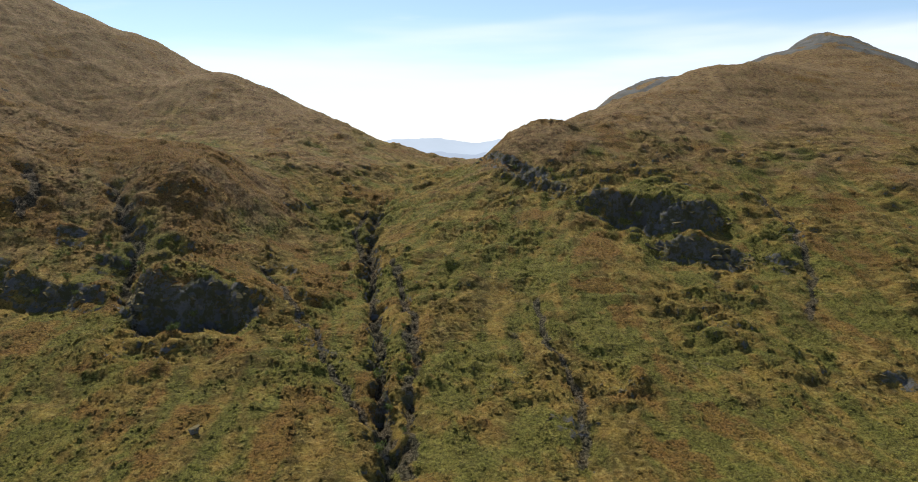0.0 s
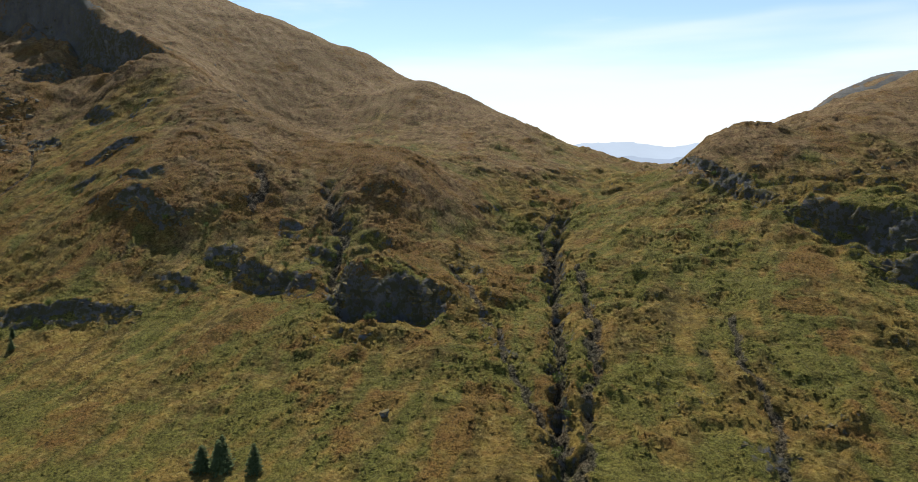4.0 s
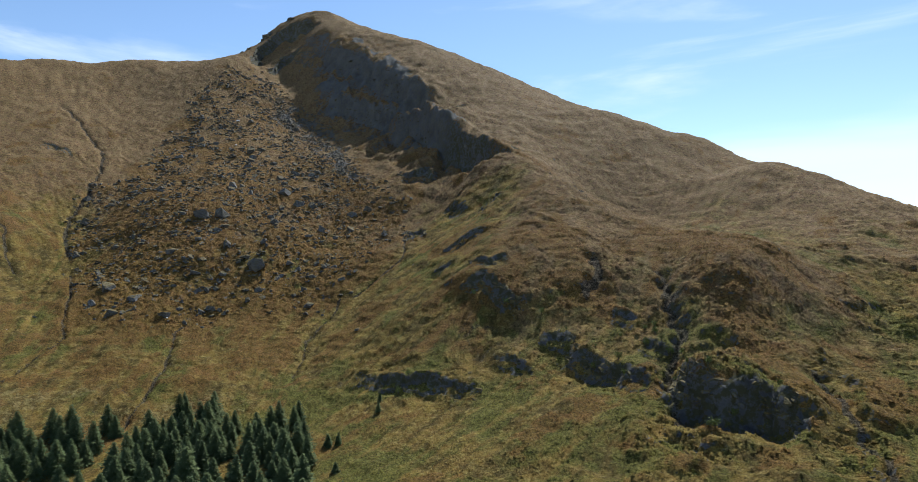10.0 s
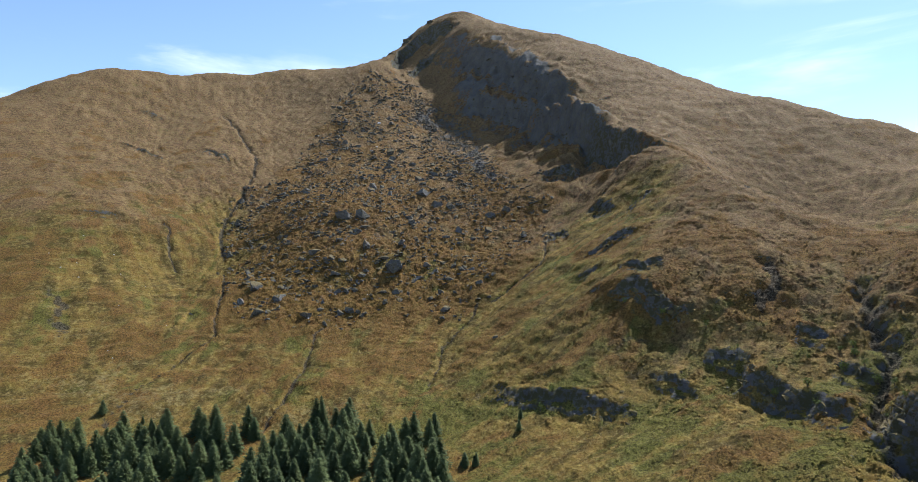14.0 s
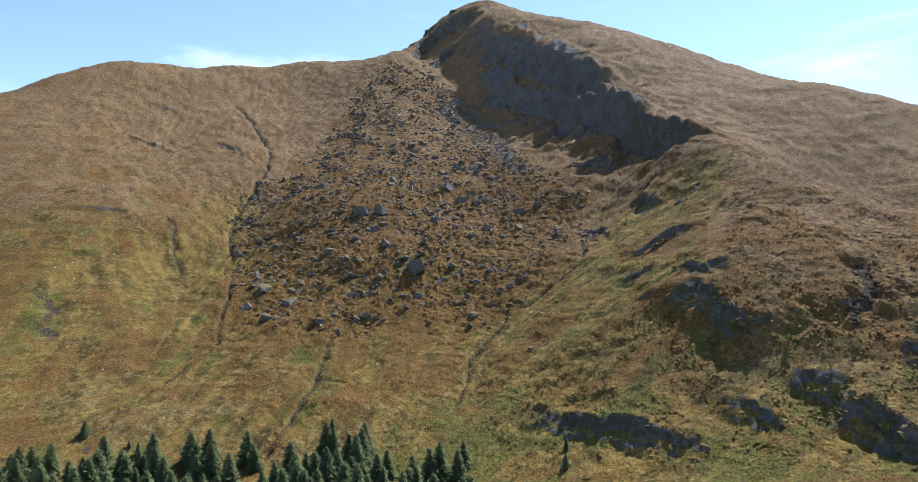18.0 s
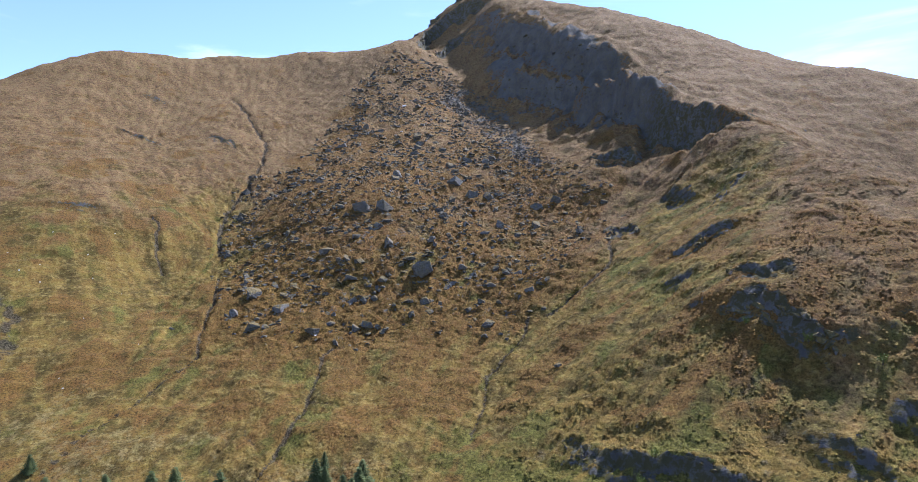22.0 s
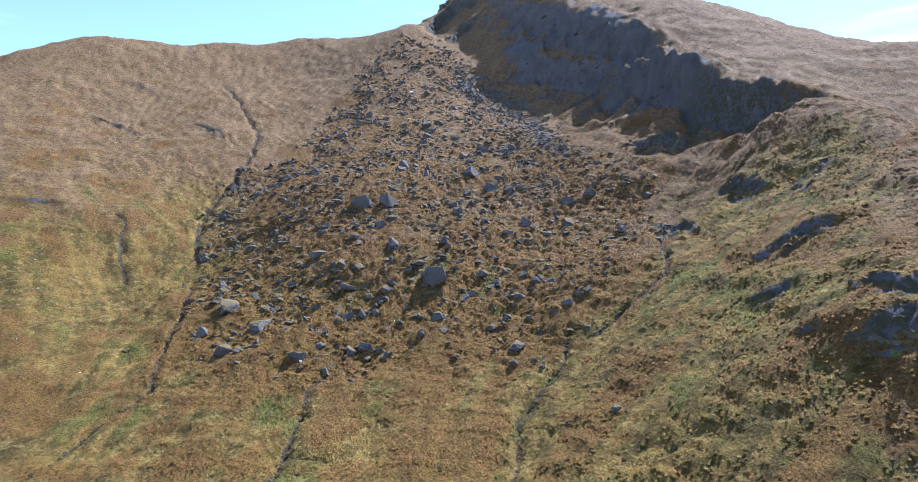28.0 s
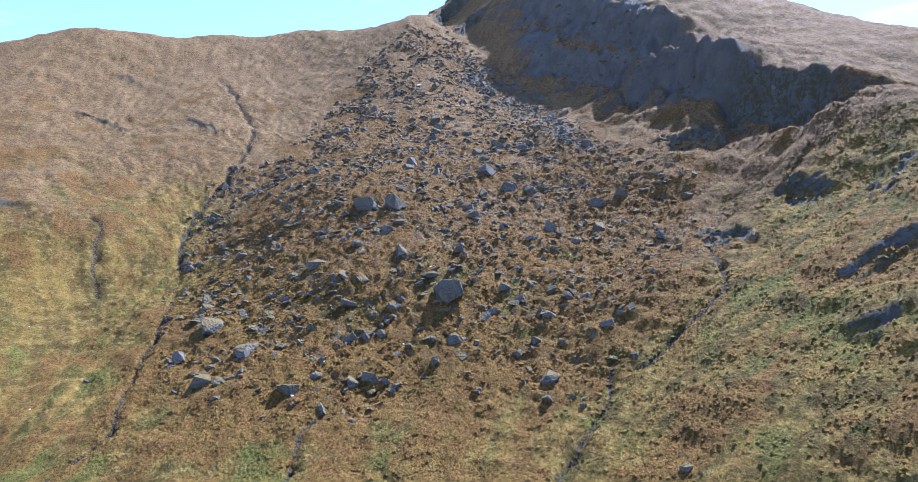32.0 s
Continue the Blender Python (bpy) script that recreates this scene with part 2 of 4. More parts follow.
def fractal(x, y, size, octaves, seed=0, fall=0.5):
    total, gain = 0.0, 1.0
    for k in range(octaves):
        total = total + gain * grain(x / size + 17.3 * k, y / size - 9.1 * k, seed + k)
        size, gain = size * 0.5, gain * fall
    return total


def along(line, x, y):
    """Signed distance from a line on the plan (plus on its left side) and how far along it, from 0 to 1."""
    line = np.array(line, float)[:, :2]
    steps = np.hypot(*(line[1:] - line[:-1]).T)
    ends = np.concatenate([[0], np.cumsum(steps)])
    best, side, how = np.full(x.shape, 1e9), np.zeros(x.shape), np.zeros(x.shape)
    for k, (p, q) in enumerate(zip(line[:-1], line[1:])):
        d = (q - p) / steps[k]
        s = np.clip((x - p[0]) * d[0] + (y - p[1]) * d[1], 0, steps[k])
        ox, oy = x - p[0] - s * d[0], y - p[1] - s * d[1]
        r = np.hypot(ox, oy)
        near = r < best
        best = np.where(near, r, best)
        side = np.where(near, d[0] * (y - p[1]) - d[1] * (x - p[0]), side)
        how = np.where(near, (ends[k] + s) / ends[-1], how)
    return best * np.where(side >= 0, 1, -1), how


def lay(lines):
    """A smooth sheet laid over the ridges, breaks of slope and valley floors."""
    pts = np.array([p for line in lines.values() for p in line], float)
    # the crags bring their own steps: the sheet carries the rest
    pts[:, 2] -= crag_steps(pts[:, 0], pts[:, 1], 0.0)[0]
    n = len(pts)
    r = np.hypot(pts[:, None, 0] - pts[None, :, 0], pts[:, None, 1] - pts[None, :, 1]) / 100
    a = np.zeros((n + 3, n + 3))
    a[:n, :n] = np.where(r > 0, r * r * np.log(np.maximum(r, 1e-9)), 0) + 0.03 * np.eye(n)
    a[:n, n], a[:n, n + 1:] = 1, pts[:, :2] / 100
    a[n:, :n] = a[:n, n:].T
    return pts, np.linalg.solve(a, np.concatenate([pts[:, 2], np.zeros(3)]))


def sheet(x, y, laid):
    pts, w = laid
    z = w[-3] + w[-2] * x / 100 + w[-1] * y / 100
    for (px, py, _), k in zip(pts, w):
        r2 = ((x - px) ** 2 + (y - py) ** 2) / 10000 + 1e-12
        z = z + 0.5 * k * r2 * np.log(r2)
    return z

# heights of the land along its ridges, breaks of slope and floors: x, y, z
LANDFORMS = {
    "corrie_floor": [(-384, 24, 9), (-362, 63, 9), (-336, 100, 10), (-305, 146, 11), (-279, 182, 13), (-440, 38, 22), (-427, 79, 26), (-383, 146, 29), (-351, 182, 26), (-355, 218, 35), (-516, 30, 53), (-465, 115, 43), (-415, 192, 44), (-406, 251, 56)],
    "boulder_slope": [(-488, 168, 66), (-463, 217, 69), (-457, 252, 79), (-513, 217, 98), (-455, 285, 87), (-422, 315, 91), (-557, 251, 128), (-623, 208, 133), (-533, 338, 132), (-641, 373, 186), (-725, 355, 213), (-776, 293, 209), (-631, 421, 195), (-800, 401, 266), (-923, 378, 323), (-877, 464, 329), (-943, 441, 370)],
    "west_gully": [(-576, 147, 80), (-639, 163, 108), (-700, 187, 147), (-829, 233, 220), (-883, 221, 250)],
    "west_slope": [(-636, 118, 116), (-602, 109, 90), (-649, 57, 128), (-574, 9, 80), (-696, 0, 139), (-811, 61, 195), (-832, 143, 204), (-969, 127, 278), (-896, 35, 235), (-843, -12, 204), (-791, 185, 200), (-993, 184, 297), (-955, 306, 297)],
    "corrie_crest": [(-1016, -106, 250), (-1063, -29, 288), (-978, -23, 263), (-1096, 32, 327), (-1105, 94, 356), (-1118, 151, 364), (-1106, 210, 364), (-1100, 259, 374), (-1092, 310, 375), (-1082, 353, 389), (-1012, 442, 387), (-957, 476, 392)],
    "summit_arete": [(-1044, 487, 409), (-1070, 559, 451), (-1092, 600, 493), (-1092, 630, 517), (-1064, 656, 531), (-1020, 671, 529), (-965, 676, 501), (-899, 669, 469), (-911, 562, 380), (-930, 511, 360), (-991, 594, 441)],
    "east_ridge": [(-787, 662, 422), (-661, 658, 361), (-610, 694, 337), (-574, 754, 319), (-471, 674, 267), (-424, 675, 250), (-379, 729, 236)],
    "ridge_down_to_the_col": [(-600, 745, 332), (-445, 682, 266), (-410, 726, 249), (-341, 739, 224), (-241, 654, 179), (-176, 665, 155), (-107, 625, 124), (-65, 603, 107), (-31, 618, 96), (-548, 715, 302), (-460, 638, 256), (-451, 683, 262)],
    "cliff_top": [(-935, 609, 466), (-862, 613, 435), (-781, 614, 390), (-664, 572, 325), (-575, 549, 266), (-504, 522, 236), (-434, 492, 205), (-384, 457, 181)],
    "cliff_face": [(-809, 557, 346), (-734, 566, 326), (-650, 551, 291), (-588, 537, 257)],
    "cliff_foot": [(-832, 475, 297), (-803, 499, 282), (-750, 515, 262), (-681, 524, 246), (-612, 517, 231), (-551, 501, 216), (-641, 460, 208), (-568, 455, 192), (-521, 465, 189), (-471, 450, 162), (-441, 452, 170)],
    "bowl": [(-496, 410, 157), (-462, 408, 140), (-433, 398, 125), (-395, 396, 129), (-414, 365, 113), (-432, 362, 107), (-382, 290, 71), (-341, 264, 57)],
    "spur_edge": [(-356, 448, 167), (-350, 391, 132), (-356, 419, 149), (-332, 318, 91), (-304, 313, 93), (-269, 292, 87), (-271, 278, 70), (-282, 271, 62), (-283, 250, 49)],
    "spur_back": [(-297, 425, 144), (-214, 324, 86), (-251, 391, 111), (-184, 341, 84), (-150, 353, 99), (-281, 653, 167), (-282, 612, 163)],
    "spur_foot": [(-298, 217, 29), (-281, 229, 33), (-258, 201, 21), (-260, 233, 38), (-221, 228, 23)],
    "spur_face": [(-210, 232, 26), (-197, 246, 32), (-198, 282, 53), (-173, 272, 46), (-168, 299, 53), (-150, 308, 59), (-132, 257, 33), (-154, 251, 34), (-176, 246, 34), (-223, 271, 49)],
    "mid_slope": [(-241, 509, 108), (-156, 489, 99), (-95, 468, 91), (-323, 505, 120), (-283, 599, 152)],
    "col": [(-11, 523, 86), (3, 538, 82), (-33, 565, 94), (7, 492, 81), (27, 459, 98)],
    "gorge": [(-21, 165, 10), (-23, 186, 13), (-28, 221, 21), (-37, 281, 32), (-44, 341, 46), (-49, 419, 65)],
    "gorge_west_bank": [(-129, 169, 9), (-90, 167, 10), (-54, 166, 10), (-113, 202, 18), (-74, 202, 18), (-51, 220, 21), (-173, 255, 29), (-74, 236, 25), (-58, 276, 33), (-97, 346, 49), (-82, 398, 60), (-62, 471, 78)],
    "gorge_east_bank": [(0, 168, 9), (35, 169, 8), (77, 171, 7), (132, 174, 5), (3, 222, 20), (45, 224, 19), (100, 227, 18), (165, 231, 16), (-7, 286, 36), (44, 284, 36), (109, 284, 36), (203, 290, 34), (-15, 357, 54), (37, 352, 54), (99, 342, 54), (164, 347, 54), (242, 349, 54), (-10, 441, 75), (26, 437, 83)],
    "east_shoulder": [(28, 476, 109), (51, 493, 119), (99, 513, 123), (83, 427, 87), (138, 417, 83), (215, 420, 83), (283, 414, 83), (147, 556, 142), (237, 658, 179), (280, 678, 178), (338, 740, 193), (197, 530, 131), (281, 555, 132), (358, 529, 125), (387, 710, 190), (436, 571, 137), (280, 357, 52), (190, 236, 15)],
    "east_summit": [(383, 824, 215), (469, 880, 250), (510, 869, 244), (529, 825, 217), (557, 803, 204), (620, 774, 143)],
    "east_back_ridge": [(181, 895, 148), (210, 919, 168), (276, 952, 188), (334, 974, 200)],
    "east_hollow": [(365, 882, 193), (422, 905, 213), (323, 780, 189), (140, 690, 121), (194, 733, 139), (271, 808, 175), (99, 629, 117)],
    "behind_the_crests": [(-1500, 250, 150), (-1450, 600, 150), (-1250, 800, 200), (-900, 1000, 150), (-600, 1050, 120), (-350, 950, 60), (0, 750, 50), (0, 900, 10), (150, 1000, 20), (-1250, 0, 200), (300, 1300, 50), (250, 720, 125), (700, 1200, 60), (900, 800, 80), (700, 550, 90), (1100, 300, 20), (-1100, -300, 60)],
    "valley_floor": [(-330, 90, 7), (-250, 130, 6), (-170, 160, 8), (-60, 130, 5), (60, 120, 4), (-420, -60, 8), (-600, -150, 40), (-200, 0, 2), (0, 0, 1), (200, 50, 4), (450, 100, 15), (0, -250, 0), (-400, -400, 0), (500, -300, 0), (-800, -600, 0), (900, -600, 0), (0, -900, 0)],
}
# crags: the plan of the upper edge (high ground on its left), the drop, how sharp the edge is, how far it is felt
CRAGS = {
    "summit_cliff_upper": ([(-905, 590), (-862, 578), (-788, 580), (-702, 569), (-629, 553), (-570, 538)], 44, 9, 38),
    "summit_cliff_lower": ([(-795, 528), (-737, 537), (-680, 537), (-635, 533)], 30, 7, 30),
    "arete_flank": ([(-945, 514), (-974, 557), (-955, 578)], 14, 5.5, 16),
    "arete_low_step": ([(-1140, 568), (-1108, 563), (-1078, 556)], 14, 3, 14),
    "arete_step": ([(-1130, 603), (-1098, 598), (-1066, 590)], 20, 3, 16),
    "arete_top_step": ([(-1105, 640), (-1076, 632), (-1050, 622)], 11, 3, 12),
    "arete_crest": ([(-962, 490), (-1047, 553), (-1048, 580), (-1035, 603), (-1010, 623), (-972, 629)], 30, 5.5, 34),
    "corrie_headwall": ([(-650, 526), (-590, 514), (-541, 503), (-500, 491), (-465, 480), (-427, 468), (-405, 466)], 58, 7, 40),
    "headwall_foot": ([(-519, 428), (-506, 440), (-495, 448), (-478, 446)], 17, 5, 18),
    "round_rock": ([(-428, 352), (-430, 366), (-408, 362), (-392, 352)], 13, 4, 11),
    "bowl_rock": ([(-414, 386), (-414, 400), (-398, 398), (-378, 393)], 12, 4, 11),
    "spur_upper_crag": ([(-346, 322), (-341, 331), (-336, 339), (-328, 346), (-318, 350)], 10, 3.5, 13),
    "spur_ridge_rock": ([(-362, 408), (-360, 394), (-352, 374)], 12, 4, 14),
    "spur_knob": ([(-330, 299), (-324, 306), (-312, 304)], 8, 3, 9),
    "spur_mid_crag": ([(-294, 296), (-285, 301), (-277, 301), (-271, 305), (-261, 302)], 8, 3, 10),
    "spur_overhang": ([(-285, 277), (-279, 284), (-270, 287), (-258, 287), (-246, 284), (-236, 287)], 13, 3, 15),
    "spur_broken_crag": ([(-219, 275), (-206, 278), (-196, 281)], 8, 3, 10),
    "spur_slab": ([(-236, 255), (-216, 256), (-200, 253)], 7, 3, 9),
    "foot_crag": ([(-306, 219), (-290, 214), (-270, 215), (-258, 221), (-246, 227), (-229, 233), (-214, 233)], 10, 2.5, 12),
    "west_dark_crag": ([(-203, 277), (-192, 270), (-180, 269), (-166, 269), (-153, 265), (-143, 261)], 17, 3, 16),
    "dingle_high_crag": ([(-193, 302), (-185, 305), (-176, 307)], 9, 3, 10),
    "dingle_crag": ([(-168, 293), (-158, 289), (-150, 291)], 12, 3, 11),
    "dark_crag": ([(-143, 277), (-131, 263), (-121, 262), (-111, 266), (-99, 267), (-88, 262), (-80, 248)], 36, 3.5, 24),
    "slope_high_ledge": ([(-110, 380), (-98, 391), (-88, 411)], 5, 3, 9),
    "slope_ledge": ([(-102, 307), (-85, 312), (-66, 297)], 5, 2.5, 9),
    "gorge_low_ledge": ([(-64, 243), (-50, 237), (-40, 224)], 5, 2.5, 8),
    "east_crag_upper": ([(16, 480), (22, 462), (38, 438), (54, 420), (63, 405), (72, 390)], 14, 4, 17),
    "east_crag": ([(68, 389), (91, 379), (109, 368), (131, 363), (158, 366)], 36, 4, 30),
    "east_crag_lower": ([(98, 341), (118, 333), (134, 328), (152, 321)], 25, 3.5, 22),
    "east_top_ledge": ([(76, 449), (102, 443), (121, 424)], 4, 3, 9),
    "east_crag_corner": ([(152, 322), (161, 317), (169, 311)], 7, 3, 9),
    "east_summit_crag": ([(367, 797), (265, 617)], 7, 4, 12),
    "east_summit_rocks": ([(453, 809), (468, 773), (481, 738)], 6, 4, 12),
    "east_rake": ([(301, 528), (298, 475), (302, 442)], 3, 3, 8),
    "east_rake_low": ([(235, 381), (243, 367), (257, 362)], 3, 3, 8),
    "ridge_ledge": ([(-336, 649), (-311, 658), (-259, 618)], 3, 3, 9),
    "ridge_upper_ledge": ([(-561, 599), (-543, 606), (-529, 617)], 3, 3, 9),
    "west_high_ledge": ([(-867, 89), (-840, 121), (-798, 139)], 6, 3, 9),
    "west_top_ledge": ([(-969, 120), (-959, 142), (-935, 162)], 6, 3, 9),
    "east_low_crag": ([(26, 199), (36, 198), (46, 198)], 6, 2.5, 8),
    "east_low_ledge": ([(40, 256), (49, 245), (58, 239)], 4, 2.5, 7),
    "east_broad_ledge": ([(42, 222), (56, 217), (74, 220)], 4, 2.5, 8),
    "east_mid_ledge": ([(13, 304), (23, 291), (31, 289)], 4, 2.5, 8),
    "east_far_low_crag": ([(153, 228), (162, 230), (171, 226)], 7, 2.5, 9),
    "west_ledge": ([(-652, 43), (-650, 58), (-646, 82)], 6, 2.5, 9),
    "west_rocks": ([(-831, 181), (-798, 193), (-768, 202)], 8, 3, 10),
}
# gullies and burns: the plan, the depth, the width
GULLIES = {
    "gorge": ([(-21, 150), (-21, 166), (-24, 186), (-25, 201), (-29, 221), (-31, 246), (-38, 280), (-44, 312), (-51, 374), (-53, 425)], 8.5, 3.6),
    "gorge_side": ([(-15, 160), (-16, 195), (-19, 214), (-15, 229), (-22, 272), (-36, 339)], 4.0, 3.4),
    "gorge_fork": ([(-58, 412), (-61, 376), (-47, 328), (-42, 305)], 4, 3.4),
    "bank_rill": ([(-100, 315), (-58, 250), (-36, 203), (-25, 186)], 2.2, 2.6),
    "knoll_rill": ([(36, 287), (35, 256), (42, 204), (36, 172)], 2.6, 2.8),
    "west_gully": ([(-961, 226), (-928, 232), (-852, 230), (-796, 234), (-743, 216), (-698, 191), (-663, 168), (-638, 158), (-577, 147)], 3.2, 2.6),
    "west_gully_lower": ([(-577, 147), (-524, 134), (-485, 120), (-459, 113), (-439, 90), (-416, 65), (-396, 49), (-373, 45)], 2.8, 1.5),
    "small_gully": ([(-643, 108), (-634, 114), (-601, 110), (-579, 113)], 2.8, 1.7),
    "scar": ([(-559, 27), (-539, 31), (-516, 31), (-491, 34)], 2.5, 4),
    "burn": ([(-436, 187), (-428, 169), (-389, 148), (-365, 131), (-347, 114), (-333, 106)], 2.8, 1.4),
    "east_burn": ([(-395, 274), (-379, 256), (-367, 227), (-346, 212), (-326, 191)], 2.8, 1.4),
    "high_burn": ([(-429, 360), (-393, 330), (-380, 316), (-381, 285), (-384, 266)], 2.2, 2),
    "spur_dingle": ([(-224, 334), (-212, 319), (-208, 303)], 2.5, 4),
    "dingle": ([(-189, 347), (-174, 328), (-166, 315), (-152, 303), (-147, 284), (-141, 268), (-126, 249), (-120, 236)], 6, 4.2),
    "ridge_rill": ([(-370, 457), (-345, 455), (-358, 513), (-286, 414)], 2, 3),
    "east_rill": ([(189, 411), (183, 382), (187, 361), (171, 305), (146, 261)], 2, 3),
}
WOODS = {
    "wood_west": [(-330, 12), (-363, 15), (-380, 29), (-382, 42), (-361, 42), (-333, 32), (-298, 25)],
    "wood_middle": [(-294, 32), (-334, 37), (-360, 42), (-374, 61), (-360, 76), (-359, 89), (-346, 106), (-321, 104), (-324, 113), (-329, 119), (-321, 127), (-292, 119), (-285, 95), (-253, 81)],
    "wood_glade": [(-253, 81), (-289, 98), (-307, 109), (-315, 122), (-325, 132), (-315, 145), (-305, 143), (-287, 143), (-270, 128), (-232, 105)],
    "wood_east": [(-232, 106), (-261, 127), (-279, 143), (-293, 157), (-283, 172), (-255, 159), (-210, 131)],
}
CLUMPED_SPRUCES = [(-327, 94), (-335, 89), (-341, 104), (-337, 84), (-318, 88), (-324, 79), (-342, 73), (-329, 136), (-320, 146), (-320, 139), (-332, 134), (-314, 123), (-316, 116), (-300, 147), (-296, 141), (-288, 159), (-289, 164), (-265, 143), (-256, 132), (-255, 148), (-291, 176), (-373, 36), (-366, 32), (-358, 27), (-307, 125), (-288, 125), (-302, 107), (-306, 101), (-282, 106), (-296, 93), (-330, 66), (-323, 58), (-330, 48), (-352, 42)]
YOUNG_SPRUCES = [(-377, 67), (-399, 48), (-252, 167), (-248, 169), (-253, 196), (-388, 22), (-383, 64), (-344, 141)]
LONE_SPRUCES = [(-121, 154), (-126, 153), (-110, 156), (-206, 143), (-227, 154), (-262, 204), (-121, 156), (-401, 48), (-250, 166), (-248, 170), (-334, 134), (-338, 139), (-374, 67), (-291, 176), (-272, 166), (-377, 72), (-306, 119)]
# the great boulders: place and width
GREAT_BOULDERS = [(-556, 241, 14.8), (-548, 255, 16.4), (-502, 238, 12.7), (-483, 245, 9.2), (-468, 246, 20.7), (-459, 269, 8.4), (-463, 279, 5.4), (-509, 154, 13.4), (-483, 163, 13.6), (-471, 145, 9.0), (-450, 170, 10.0), (-435, 178, 7.4), (-468, 200, 6.8), (-443, 200, 9.0), (-475, 222, 8.2), (-478, 215, 5.6), (-466, 213, 5.4), (-501, 210, 8.2), (-496, 217, 8.1), (-519, 202, 11.4), (-431, 273, 7.8), (-404, 251, 9.5), (-423, 260, 6.1), (-415, 267, 6.0), (-407, 282, 6.5), (-407, 289, 5.2), (-408, 306, 4.0), (-436, 286, 7.6), (-388, 277, 4.4), (-457, 227, 5.3), (-449, 253, 6.4)]
OUTLYING_BOULDERS = [(-571, 329, 15.1), (-520, 290, 9.6), (-477, 339, 11.9), (-491, 369, 12.3), (-497, 355, 12.1), (-492, 320, 8.8), (-539, 341, 13.7), (-546, 330, 12.6), (-519, 335, 10.2), (-644, 240, 9.7), (-671, 223, 9.3), (-527, 219, 5.3), (-526, 241, 9.7), (-520, 223, 7.3), (-441, 297, 5.3), (-473, 322, 6.6), (-438, 203, 7.5), (-445, 192, 6.7), (-435, 221, 6.3), (-433, 232, 6.8), (-443, 235, 9.4), (-415, 229, 3.0), (-739, 292, 14.2), (-611, 296, 13.5), (-611, 347, 10.1), (-616, 368, 11.3), (-703, 362, 13.1), (-566, 408, 10.9), (-513, 167, 6.6), (-493, 172, 5.7), (-451, 219, 5.2), (-480, 173, 3.4), (-454, 182, 5.9)]
STRAY_BOULDERS = [(-385, 251, 2.9), (-504, 108, 3.1), (-360, 311, 2.0), (-337, 245, 3.8), (-475, 483, 5.2), (-484, 135, 3.1)]
SCREE = [(-864, 478), (-809, 503), (-733, 499), (-592, 427), (-535, 410), (-545, 390), (-630, 412), (-754, 455), (-801, 438)]
BUSHES = [(-259, 213), (-164, 298), (-164, 289), (-114, 246), (-145, 287), (-179, 291), (-260, 221), (-244, 228), (-184, 276), (-170, 274), (-171, 301), (-151, 288), (-141, 273), (-123, 265), (-268, 278), (-246, 281), (-224, 285), (-205, 281), (-112, 246), (-68, 218), (-24, 180), (-23, 257), (134, 286), (165, 316), (114, 338), (103, 368), (-19, 229), (-17, 188), (-111, 261), (-21, 214), (-135, 272), (-98, 274), (-180, 268), (-162, 266), (-157, 291), (-167, 303), (83, 385), (110, 348), (124, 332), (129, 313), (152, 348), (59, 417), (38, 434), (-34, 305), (-41, 341), (-29, 247), (-23, 201), (-29, 218)]
LONE_STONE = (-81, 187)
PALE_STONES = [(-792, 390), (-725, 355), (-721, 346)]

